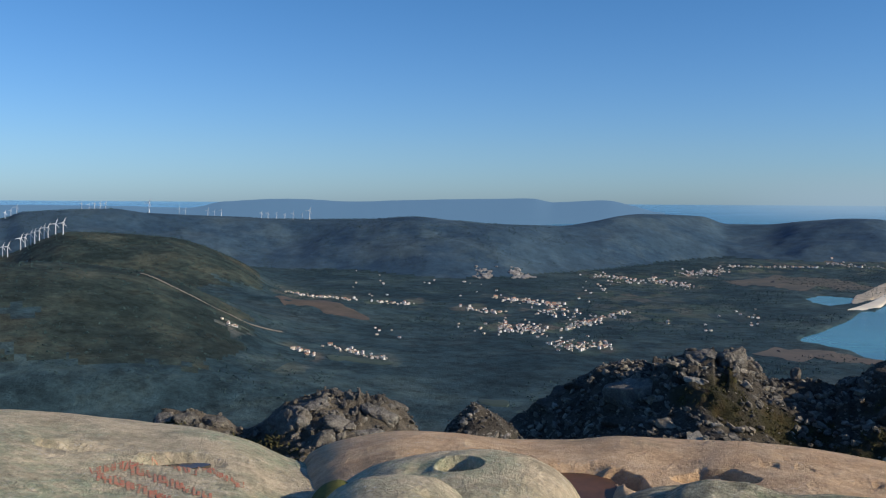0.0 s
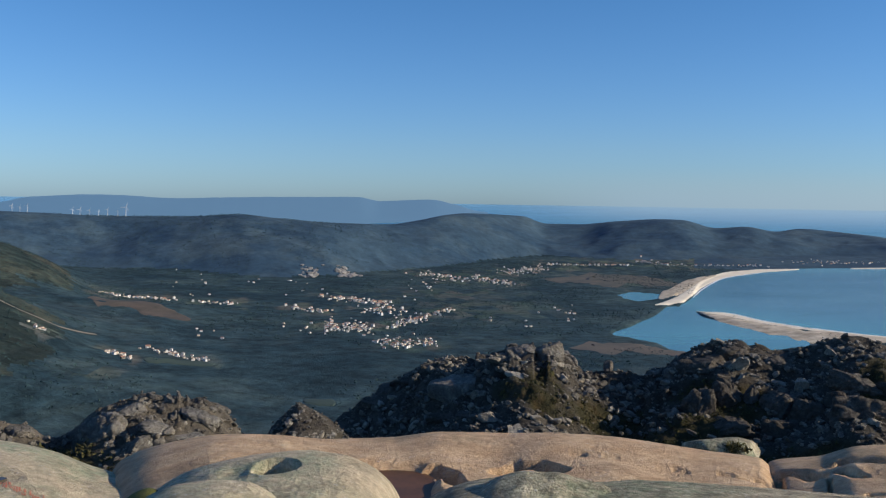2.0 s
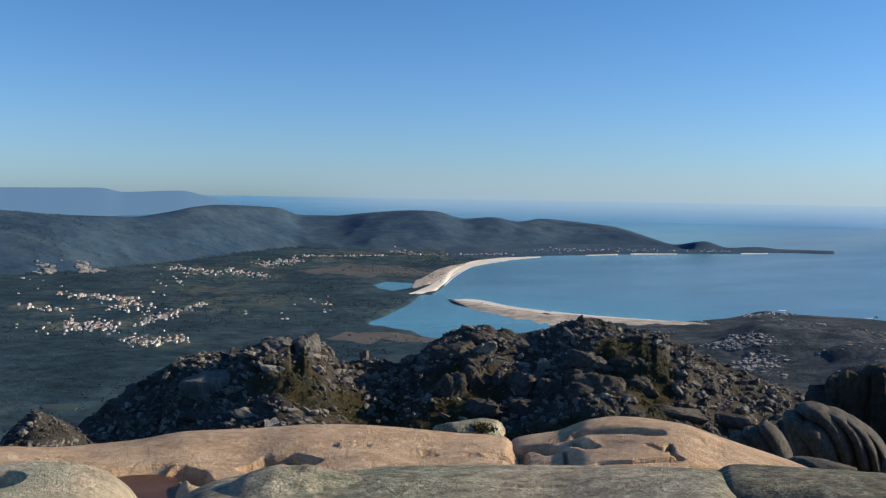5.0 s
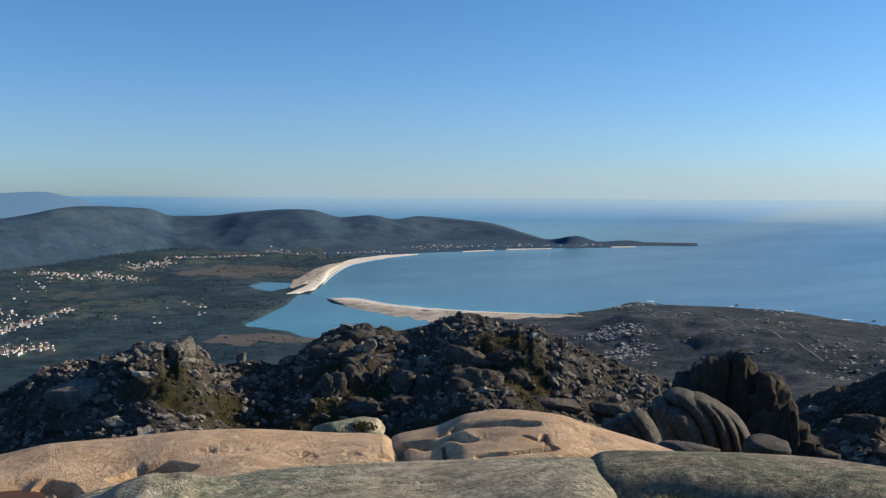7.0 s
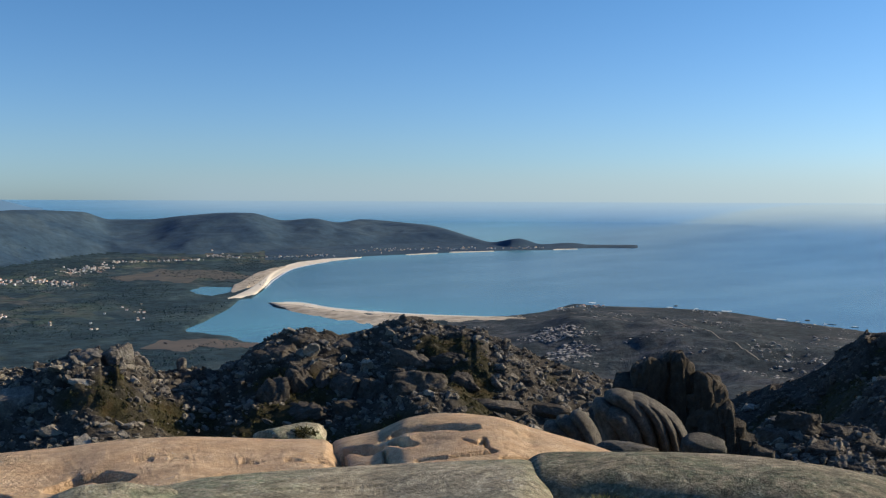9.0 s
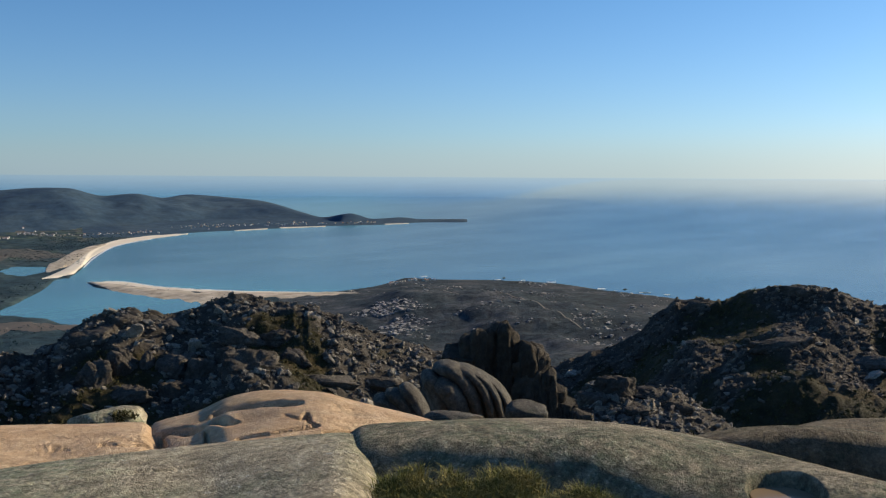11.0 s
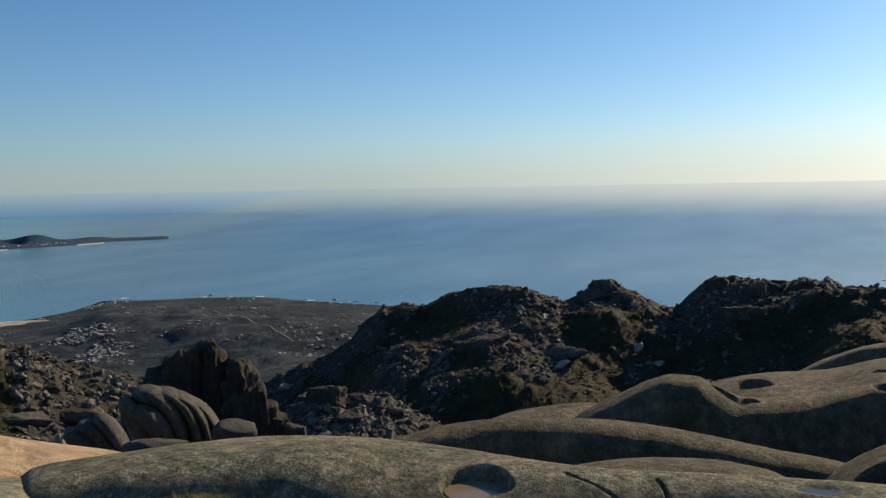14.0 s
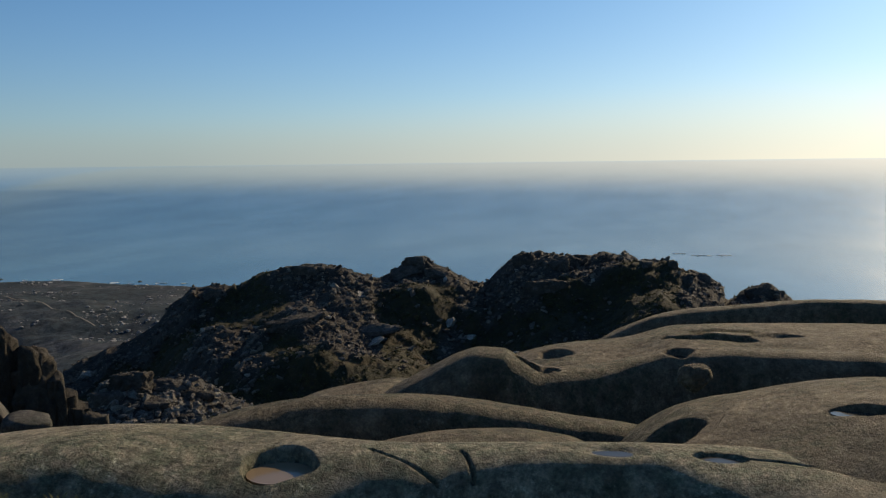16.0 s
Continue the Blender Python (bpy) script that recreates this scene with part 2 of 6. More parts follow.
def land_material(name, dark, mid_c, light, scale, clearing=None, thicket=None, relief=0.7, plots=(), grain=0.7):
    """Woods and scrub in patches; plots: colours of small fields where the land is farmed."""
    m, t, b = node_material(name, 0.95, 0.12)
    c = ramp(t, noise_tex(t, 0.012 * scale, 8, 0.66), [(0.38, dark), (0.5, mid_c), (0.62, light)])
    if clearing:
        c = mix(t, times(t, level(t, noise_tex(t, 0.0035, 6, 0.66), 0.52, 0.62), 0.55), c, clearing)
        c = mix(t, times(t, level(t, noise_tex(t, 0.0056, 7, 0.66, (1, 1.3, 1)), 0.5, 0.58), 0.75), c, thicket)
    if plots:
        f = t.nodes.new("ShaderNodeAttribute")
        f.attribute_name = "farmed"
        mp = t.nodes.new("ShaderNodeMapping")
        mp.inputs["Scale"].default_value, mp.inputs["Rotation"].default_value = (1.0, 0.55, 0.0), (0, 0, 0.5)
        t.links.new(t.nodes.new("ShaderNodeTexCoord").outputs["Object"], mp.inputs["Vector"])
        v = t.nodes.new("ShaderNodeTexVoronoi")
        v.inputs["Scale"].default_value = 0.042
        t.links.new(mp.outputs["Vector"], v.inputs["Vector"])
        hue = t.nodes.new("ShaderNodeSeparateColor")
        t.links.new(v.outputs["Color"], hue.inputs[0])
        plot = ramp(t, hue.outputs[0], [((i + 0.5) / len(plots), p) for i, p in enumerate(plots)])
        some = times(t, level(t, hue.outputs[1], 0.42, 0.47), f.outputs["Fac"])
        c = mix(t, some, c, plot)
    c = mix(t, grain, c, ramp(t, noise_tex(t, 0.06 * scale, 8, 0.75), [(0.32, (0.08, 0.08, 0.08)), (0.68, (0.92, 0.92, 0.92))]), "OVERLAY")
    paint(t, b, c)
    bump(t, b, noise_tex(t, 0.12 * scale, 8, 0.7), relief, 2.5)
    return m


PLOTS = [(0.060, 0.092, 0.072), (0.108, 0.115, 0.095), (0.040, 0.066, 0.070), (0.128, 0.118, 0.100), (0.050, 0.075, 0.075), (0.088, 0.114, 0.084)]
# valley woods shifted to blue: haze painted into their base colour
WOODLAND = land_material("woodland", (0.019, 0.040, 0.050), (0.030, 0.058, 0.070), (0.050, 0.082, 0.086), 1.0, (0.066, 0.092, 0.096), (0.016, 0.038, 0.050), 0.9, PLOTS)
# far hills: strong distance haze put into the base colour
HILLS = land_material("hazed_hills", (0.036, 0.069, 0.103), (0.044, 0.081, 0.117), (0.056, 0.094, 0.125), 0.7, (0.064, 0.096, 0.116), (0.028, 0.060, 0.099), 0.2, (), 0.35)
SCRUB = land_material("scrub_hillside", (0.020, 0.033, 0.031), (0.034, 0.050, 0.044), (0.062, 0.072, 0.056), 1.3, (0.072, 0.064, 0.044), (0.015, 0.026, 0.026))
# the heath's base colour is blued too, to carry painted haze
HEATH = land_material("coastal_heath", (0.023, 0.035, 0.043), (0.038, 0.050, 0.057), (0.078, 0.083, 0.086), 1.8, (0.064, 0.065, 0.064), (0.021, 0.034, 0.040))


def plain_material(name, a, b_, scale, rough=0.9, spec=0.2, bumps=0.0):
    m, t, b = node_material(name, rough, spec)
    f = noise_tex(t, scale, 6, 0.65)
    paint(t, b, mix(t, level(t, f, 0.3, 0.7), a, b_))
    if bumps:
        bump(t, b, f, 0.6, bumps)
    return m


SAND = plain_material("beach_sand", (0.80, 0.72, 0.58), (0.68, 0.60, 0.47), 0.03)
DUNE = plain_material("dune_sand", (0.66, 0.57, 0.44), (0.26, 0.21, 0.15), 0.06)
MUD = plain_material("tidal_flat", (0.15, 0.122, 0.10), (0.085, 0.082, 0.074), 0.025)
SOIL = plain_material("ploughed_soil", (0.125, 0.098, 0.080), (0.070, 0.066, 0.056), 0.06)
MEADOW = plain_material("meadow", (0.060, 0.086, 0.064), (0.040, 0.062, 0.060), 0.03)
TRACK = plain_material("dirt_track", (0.24, 0.215, 0.17), (0.18, 0.165, 0.14), 0.05)
FARLAND = plain_material("glowing_far_range", (0.03, 0.055, 0.08), (0.028, 0.05, 0.076), 0.004)
# emission, with no real source, gives the range its flat haze blue
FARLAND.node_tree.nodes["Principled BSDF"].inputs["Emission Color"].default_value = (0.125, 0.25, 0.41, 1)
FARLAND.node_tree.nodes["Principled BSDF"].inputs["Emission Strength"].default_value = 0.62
PLASTER = plain_material("plaster", (0.78, 0.76, 0.72), (0.66, 0.64, 0.60), 0.3)
ROOF = plain_material("clay_tiles", (0.40, 0.22, 0.155), (0.32, 0.20, 0.155), 0.4)
# white turbine steel, greyed and blued to paint in distance haze
STEEL = plain_material("hazed_white_steel", (0.55, 0.59, 0.64), (0.5, 0.54, 0.59), 0.2, 0.45, 0.4)
BARE = plain_material("bare_outcrop", (0.34, 0.325, 0.305), (0.21, 0.20, 0.19), 0.2)
SURF = plain_material("surf", (0.72, 0.75, 0.76), (0.6, 0.64, 0.66), 0.3)
RED, _t, _b = node_material("red_paint", 0.85, 0.2)
paint(_t, _b, mix(_t, level(_t, noise_tex(_t, 34, 6, 0.75), 0.42, 0.56), (0.50, 0.145, 0.085), (0.38, 0.255, 0.165)))
LEAF = plain_material("heather", (0.055, 0.055, 0.02), (0.085, 0.075, 0.03), 0.8)
# crowns share the woodland's painted haze blue
TREE = plain_material("tree_crowns", (0.031, 0.063, 0.069), (0.046, 0.083, 0.084), 0.02)
MOSS = plain_material("moss", (0.13, 0.125, 0.03), (0.07, 0.08, 0.02), 12, bumps=0.02)


def water(name, deep, shallow, rough, bumps, scale):
    m, t, b = node_material(name, rough, 0.5)
    b.inputs["IOR"].default_value = 1.33
    a = t.nodes.new("ShaderNodeAttribute")
    a.attribute_name = "shoal"
    c = mix(t, a.outputs["Fac"], deep, shallow)
    # distance haze put into the base colour; far water also gets smoother
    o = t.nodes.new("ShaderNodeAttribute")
    o.attribute_name = "far_haze"
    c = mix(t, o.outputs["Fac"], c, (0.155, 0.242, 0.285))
    c = mix(t, times(t, level(t, noise_tex(t, 0.004, 5, 0.6, (1, 3, 1)), 0.42, 0.66), 0.35), c, tuple(0.72 * v for v in deep))
    paint(t, b, c)
    calm = times(t, level(t, noise_tex(t, 0.0028, 5, 0.6, (1, 2.5, 1)), 0.35, 0.65), 0.04)
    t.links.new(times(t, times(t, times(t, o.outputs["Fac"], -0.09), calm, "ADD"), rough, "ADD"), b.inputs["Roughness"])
    bump(t, b, noise_tex(t, scale, 6, 0.65), 0.7, bumps)
    return m


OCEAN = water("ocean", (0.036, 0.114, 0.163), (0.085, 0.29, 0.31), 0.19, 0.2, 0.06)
GLINT, _t, _b = node_material("still_water", 0.16, 0.3)
_b.inputs["IOR"].default_value = 1.33
paint(_t, _b, mix(_t, noise_tex(_t, 5.0), (0.05, 0.042, 0.032), (0.09, 0.075, 0.055)))
PUDDLE, _t, _b = node_material("rain_water", 0.12, 0.12)
paint(_t, _b, mix(_t, noise_tex(_t, 3.0), (0.20, 0.145, 0.088), (0.30, 0.22, 0.145)))
RUST = plain_material("rusty_silt", (0.16, 0.075, 0.035), (0.060, 0.034, 0.022), 4, 0.45, 0.15)

# ---- the wide land: flank, plain, hills, lagoon and bay, as one sheet ----
HILL_EL = curve([(40, -1.1), (25.6, -1.05), (24.4, -0.67), (19.6, -0.46), (17.7, -0.69), (12.5, -0.91), (9.2, -1.04), (5, -1.02),
                 (1.7, -0.86), (-0.5, -1.06), (-3.3, -1.28), (-7.2, -1.35), (-9.2, -1.06), (-10.9, -0.7), (-12.2, -0.58),
                 (-15.5, -0.69), (-17.1, -1.14), (-19, -1.14), (-21.2, -0.92), (-24, -0.73), (-25.1, -0.75), (-27.1, -1.2),
                 (-28.8, -1.08), (-30.4, -1.33), (-31.8, -1.13), (-34.1, -1.3), (-36.4, -1.59), (-38.6, -2.23), (-39.8, -2.5),
                 (-41.5, -2.26), (-42.9, -2.6), (-44.6, -2.5), (-45.9, -2.64), (-46.5, -2.73), (-47.2, -2.67), (-47.9, -2.75), (-48.9, -2.785), (-50, -3.2)])
FOOT_EL = curve([(40, -5), (9.8, -4.89), (-0.6, -5.07), (-9.6, -4.43), (-17.5, -3.57), (-22, -3.6), (-30.6, -3.37), (-32.1, -3.2),
                 (-39.8, -2.95), (-45.9, -2.8), (-50, -2.78)])
RIDGE_EL = curve([(40, -3.4), (25.6, -3.32), (23.6, -2.46), (22.1, -1.93), (16.5, -2.29), (12.5, -3.84), (10.5, -5.6), (8, -7.5)])
SPUR_EL = curve([(40, -3.8), (25.6, -3.64), (22.7, -3.7), (18.1, -4.38), (15.5, -5.33), (12.6, -6.91), (9.9, -8.6), (7.8, -10.1), (5, -12)])
BAY_NEAR = curve([(-25.2, -6.0), (-25.8, -6.16), (-28.1, -6.26), (-29.9, -6.57), (-32, -6.79), (-35.1, -7.0), (-39.5, -7.12), (-42.6, -6.82),
                  (-44, -6.51), (-45, -6.24), (-47, -6.33), (-51, -6.36), (-54, -6.47), (-57, -6.82), (-61, -7.16), (-70, -8.2), (-110, -10)])
BAY_FAR = curve([(-25.2, -5.85), (-25.75, -5.5), (-26.4, -4.52), (-27.7, -3.93), (-29.8, -3.61), (-31.6, -3.43), (-36.4, -3.21), (-39.7, -3.05),
                 (-43.3, -2.96), (-45.9, -2.8), (-48.9, -2.77)])
LAG_FAR = curve([(-21.2, -7.8), (-22.5, -7.2), (-23.9, -6.4), (-24.5, -5.98), (-25.9, -5.95), (-26.4, -6.44), (-28.2, -6.78), (-29.9, -7.09),
                 (-32, -7.34), (-33.6, -7.6)])
LAG_NEAR = curve([(-21.2, -7.85), (-23.6, -8.2), (-25, -8.6), (-28, -8.6), (-32, -7.9), (-33.6, -7.62)])
RANGE_EL = curve([(42, -0.3), (25, -0.25), (19, -0.3), (15.5, -0.38), (13.2, 0.01), (9.2, 0.2), (5.7, 0.06), (1.9, 0.18), (-5.4, 0.3), (-6.8, 0.1), (-9.9, 0.22),
                  (-11.6, -0.11), (-12.9, -0.41), (-17.4, -0.45), (-25.3, -0.55), (-33, -0.75), (-40, -1.1)])


def sea_level(r):
    """The sheet of the sea, which meets the eye's level at the horizon."""
    q = np.clip((np.asarray(r, float) - 1700) / 3230, 0, 1)
    return SEA + (EYE - 0.8 - SEA) * (2.4 * q ** 2 - 1.4 * q ** 3)


R_TAB = np.linspace(30, 4900, 3000)
EL_TAB = np.degrees(np.arctan2(sea_level(R_TAB) - EYE, R_TAB))


def plan_r(el):
    """How far off the level land is seen at a height angle."""
    return np.interp(np.asarray(el, float), EL_TAB, R_TAB)


def wet(az, r):
    """How deep inside water a place is: above 0 in the bay or the lagoon (metres from the shore, roughly)."""
    az = np.asarray(az, float)
    far = np.where(az < -48.7, 1e5, plan_r(np.minimum(BAY_FAR(az), -0.5)))
    bay = np.minimum(r - plan_r(BAY_NEAR(az)), far - r)
    bay = np.where(az < -25.2, bay, -50)
    lag = np.minimum(r - plan_r(LAG_NEAR(az)), plan_r(LAG_FAR(az)) - r)
    x, y = at(az, r)
    wob = fbm(x / 70, y / 70, 4, 71)
    lag = np.where((az < -21.2) & (az > -33.6), lag + np.where(az > -25, 22, 5) * wob, -50)
    pond = 45 * (1 - np.hypot((az + 22.9) / 1.3, (r - plan_r(-5.45)) / 70)) + 30 * wob
    return np.maximum(np.maximum(bay, lag), pond)


def crest_r(az):
    """How far off the hills' skyline stands."""
    rf = plan_r(FOOT_EL(az))
    return rf + (rf * 0.22 + 120) * np.interp(az, [-41, -33], [0.13, 1.0])


def land(az, r):
    """Height of the ground, and 1 where it belongs to the hills."""
    az, r = np.asarray(az, float), np.asarray(r, float)
    x, y = at(az, r)
    S = sea_level(r)
    w = wet(az, r)
    hum = fbm(x / 190, y / 190, 5, 5)
    plain = S + 2.2 + 3.0 * np.abs(hum) * smooth(400, 900, r) * smooth(-30, -140, w)
    coast = smooth(-38, -46, az) * (1 - smooth(plan_r(BAY_NEAR(az)) - 350, plan_r(BAY_NEAR(az)), r))
    plain = plain + coast * (10 + 20 * hum + 7 * fbm(x / 60, y / 60, 4, 15))
    slope = np.interp(-az, [0, 72, 80, 110], [0.34, 0.34, 0.2, 0.12])
    flank = np.where(r < 22, -0.55 - slope * np.maximum(r - 6, 0), -0.55 - slope * 16 - 0.37 * (r - 22))
    flank = flank + 0.5 * (1 - smooth(1.2, 2.2, r))
    flank = flank + fbm(x / 40, y / 40, 4, 9) * np.minimum(r / 25, 8) * smooth(6, 60, r)
    rf = plan_r(FOOT_EL(az))
    rc = crest_r(az)
    plain = plain - 40 * smooth(rc - 30, rc + 250, r)
    z = np.maximum(plain, flank)
    top = np.minimum(EYE + rc * np.tan(np.radians(HILL_EL(az))), EYE + 40)
    back = np.interp(az, [-40, -36], [160, 900])
    u = smooth(rf, rc, r) * (1 - smooth(rc, rc + back, r))
    gully = fbm(x / 420, y / 420, 5, 21) + 0.5 * np.abs(fbm(x / 170, y / 170, 3, 22))
    hill = S - 12 + (top - S + 12) * u ** 0.9 - 26 * (gully + 0.25) * smooth(rf, rf + 250, r) * (1 - smooth(rc - 160, rc - 20, r)) * smooth(-44, -34, az)
    hill = np.where((az < -48.1), S - 20, hill)
    high = np.zeros(z.shape, int)
    for el, rr, lf, lb, s in ((RIDGE_EL, 1500, 420, 500, 31), (SPUR_EL, 980, 420, 330, 41)):
        t_ = EYE + rr * np.tan(np.radians(el(az))) - S
        u = smooth(rr - lf, rr, r) * (1 - smooth(rr, rr + lb, r))
        g = fbm(x / 260, y / 260, 5, s)
        ridge = S + t_ * u - 12 * (g + 0.3) * smooth(rr - lf, rr - lf + 100, r) * (1 - smooth(rr - 60, rr, r))
        ridge = np.maximum(ridge - 60 * (1 - smooth(0, 0.2, u)), S - 60)
        high = np.where(ridge > z + 8, 2, high)
        k = 30 * smooth(-4, 8, az) * smooth(450, 700, r)
        z = 0.5 * (z + ridge + np.sqrt((z - ridge) ** 2 + k ** 2))
    high = np.where(hill > z, 1, high)
    z = np.maximum(z, hill)
    z = np.where(w > -25, z + (S + 0.6 - z) * smooth(-25, 0, w), z)
    z = np.where(w > 0, S - 4 * smooth(0, 12, w), z)
    z = np.where((az < -37.5) & (r > rc + back), S - 5, z)
    z = np.where(r > 4250, np.minimum(z, S - 8), z)
    return z, np.where(w < 0, high, 0)


# the villages run along lanes: bearing and height angle of both ends, half depth in degrees, houses
VILLAGES = [((-3.4, -5.92), (-7.2, -6.34), 0.10, 26), ((-1.4, -6.6), (-3.6, -6.88), 0.08, 12), ((-3.4, -7.7), (-6.4, -7.95), 0.24, 30), ((-7.7, -7.72), (-9.6, -7.2), 0.14, 20),
            ((-9.4, -7.2), (-11.1, -6.62), 0.1, 12), ((-6.9, -8.75), (-10.2, -8.85), 0.2, 26), ((-5.6, -6.7), (-8.4, -6.9), 0.2, 12), ((-9.4, -4.4), (-11.9, -4.74), 0.10, 18), ((-12.4, -4.6), (-15.1, -5.0), 0.10, 24),
            ((-14.3, -4.25), (-17.1, -4.0), 0.14, 28), ((-17.0, -3.72), (-22.0, -3.62), 0.03, 22), ((-23.0, -3.36), (-24.2, -3.46), 0.07, 10), ((-24.3, -3.54), (-29.9, -3.42), 0.03, 18),
            ((-31.2, -3.12), (-38.3, -2.96), 0.06, 26), ((-38.6, -2.97), (-43.0, -2.88), 0.03, 12), ((9.5, -6.04), (5.7, -6.41), 0.05, 16), ((4.2, -6.5), (1.9, -6.46), 0.05, 6),
            ((9.2, -9.9), (8.0, -10.15), 0.08, 8), ((7.0, -9.45), (3.7, -10.0), 0.12, 14), ((13.2, -9.75), (12.6, -9.8), 0.04, 3), ((-43.9, -6.62), (-46.4, -6.5), 0.06, 8)]


def farmland(az, r):
    """1 near a village, 0 in the woods."""
    el = np.degrees(np.arctan2(sea_level(r) - EYE, np.maximum(r, 1)))
    f = np.zeros(np.shape(r))
    for (a0, e0), (a1, e1), h, n in VILLAGES[:-1]:
        q = np.clip(((az - a0) * (a1 - a0)) / ((a1 - a0) ** 2), 0, 1)
        d = np.hypot((az - a0 - q * (a1 - a0)) / 1.1, (el - e0 - q * (e1 - e0)) / 0.42)
        f = np.maximum(f, 1 - smooth(0.35, 1.3, d + 0.5 * fbm(az * 1.4, el * 3.0, 3, 44)))
    for a0, e0, w, h in ((-13.5, -6.6, 5.0, 0.9), (-21.5, -4.6, 4.0, 0.5), (-11, -5.6, 5, 0.4), (10.5, -11.2, 2.2, 0.5)):
        f = np.maximum(f, 0.7 * (1 - smooth(0.5, 1.3, np.hypot((az - a0) / w, (el - e0) / h) + 0.4 * fbm(az * 1.4, el * 3.0, 3, 45))))
    return f


az_list = np.concatenate([np.arange(-250, -112, 3.0), np.arange(-112, 40, 0.16), np.linspace(40, 110, 25)])
r_list = np.concatenate([np.linspace(0.0, 10, 14), np.geomspace(12, 560, 46), np.linspace(575, 3600, 260), np.linspace(3650, 4900, 14)])
AZ, RR = np.meshgrid(az_list, r_list, indexing="ij")
GX, GY = at(AZ, RR)
GZ, HIGH = land(AZ, RR)
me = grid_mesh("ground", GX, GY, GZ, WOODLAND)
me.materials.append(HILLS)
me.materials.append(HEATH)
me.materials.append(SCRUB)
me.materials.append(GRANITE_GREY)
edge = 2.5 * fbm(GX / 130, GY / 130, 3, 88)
# hills and all far land take the haze-blued HILLS colour
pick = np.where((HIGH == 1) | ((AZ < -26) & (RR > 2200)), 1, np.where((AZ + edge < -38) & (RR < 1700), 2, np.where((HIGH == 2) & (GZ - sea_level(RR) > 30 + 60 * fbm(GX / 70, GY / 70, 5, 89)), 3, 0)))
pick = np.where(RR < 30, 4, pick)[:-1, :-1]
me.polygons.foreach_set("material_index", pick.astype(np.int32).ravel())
me.attributes.new("farmed", "FLOAT", "POINT").data.foreach_set("value", farmland(AZ, RR).astype(np.float32).ravel())
tagged(new("ground", me), "wooded valley floor, hills and coastal heath", "ground", kind="structure")

# the sea, one sheet to the horizon, with a lagoon behind the spit
az_s = np.concatenate([np.arange(-250, -112, 3.0), np.arange(-112, -20, 0.25), np.linspace(-20, 110, 45)])
r_s = np.concatenate([np.linspace(620, 3400, 150), np.linspace(3430, 4930, 70)])
SA, SR = np.meshgrid(az_s, r_s, indexing="ij")
SX, SY = at(SA, SR)
SZ = sea_level(SR)
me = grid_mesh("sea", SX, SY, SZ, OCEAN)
W = wet(SA, SR)
lagoon_part = ((SA > -33.6) & (SR < plan_r(LAG_FAR(np.clip(SA, -33.6, -21.2))) + 20)) | ((SA > -25.3) & (SR < 2100))
shoal = np.where(lagoon_part, 0.62, 0.95 * smooth(-48, -40, SA) * np.exp(-np.maximum(plan_r(BAY_FAR(np.clip(SA, -48.9, -25.2))) - SR, 0) / 90.0)
                 + 0.95 * np.exp(-np.maximum(SR - plan_r(BAY_NEAR(SA)), 0) / 110.0) * smooth(-47, -36, SA)
                 + 0.2 * smooth(-50, -30, SA) * (1 - smooth(2400, 3300, SR)))
shoal = np.clip(shoal + 0.12 * fbm(SX / 160, SY / 160, 4, 3), 0, 1)
# how far painted haze pales the sea, growing with distance
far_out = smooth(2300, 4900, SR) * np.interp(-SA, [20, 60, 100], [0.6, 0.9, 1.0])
me.attributes.new("far_haze", "FLOAT", "POINT").data.foreach_set("value", far_out.astype(np.float32).ravel())
att = me.attributes.new("shoal", "FLOAT", "POINT")
att.data.foreach_set("value", shoal.astype(np.float32).ravel())
tagged(new("sea", me), "calm blue sea with turquoise shallows", "sea", kind="structure")

# the far range across the water, only a blue outline
az_f = np.arange(-40, 42, 0.1)
FA, FV = np.meshgrid(az_f, np.linspace(0, 1, 14), indexing="ij")
FR = np.interp(FA, [-40, -14, 5], [4270, 3600, 2950]) + np.interp(FA, [-40, -14, 5], [300, 750, 1200]) * FV
FX, FY = at(FA, FR)
F0 = np.interp(FA, [-40, 5], [-60, -110])
FZ = F0 + (EYE + FR * np.tan(np.radians(RANGE_EL(FA) + 0.02 * fbm(FA * 0.9, FA * 0, 3, 8))) - F0) * smooth(0, 1, FV) ** 0.5
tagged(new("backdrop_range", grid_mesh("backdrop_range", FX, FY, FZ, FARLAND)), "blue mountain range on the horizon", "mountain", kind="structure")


# a glowing sheet painted as horizon haze, behind the hills, before the far sea
HAZE_VEIL = bpy.data.materials.new("painted_haze")
HAZE_VEIL.use_nodes = True
_t = HAZE_VEIL.node_tree
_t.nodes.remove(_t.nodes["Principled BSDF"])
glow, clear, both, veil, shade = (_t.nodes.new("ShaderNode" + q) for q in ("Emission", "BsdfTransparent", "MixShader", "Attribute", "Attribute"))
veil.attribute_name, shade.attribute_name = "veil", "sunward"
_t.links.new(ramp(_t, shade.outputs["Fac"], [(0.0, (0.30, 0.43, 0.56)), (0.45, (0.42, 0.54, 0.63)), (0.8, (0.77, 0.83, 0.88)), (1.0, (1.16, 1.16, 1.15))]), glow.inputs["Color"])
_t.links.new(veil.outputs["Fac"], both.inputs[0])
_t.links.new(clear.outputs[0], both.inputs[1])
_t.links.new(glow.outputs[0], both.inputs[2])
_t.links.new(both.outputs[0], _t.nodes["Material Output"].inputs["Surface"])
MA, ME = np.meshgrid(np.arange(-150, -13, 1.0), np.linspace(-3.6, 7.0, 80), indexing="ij")
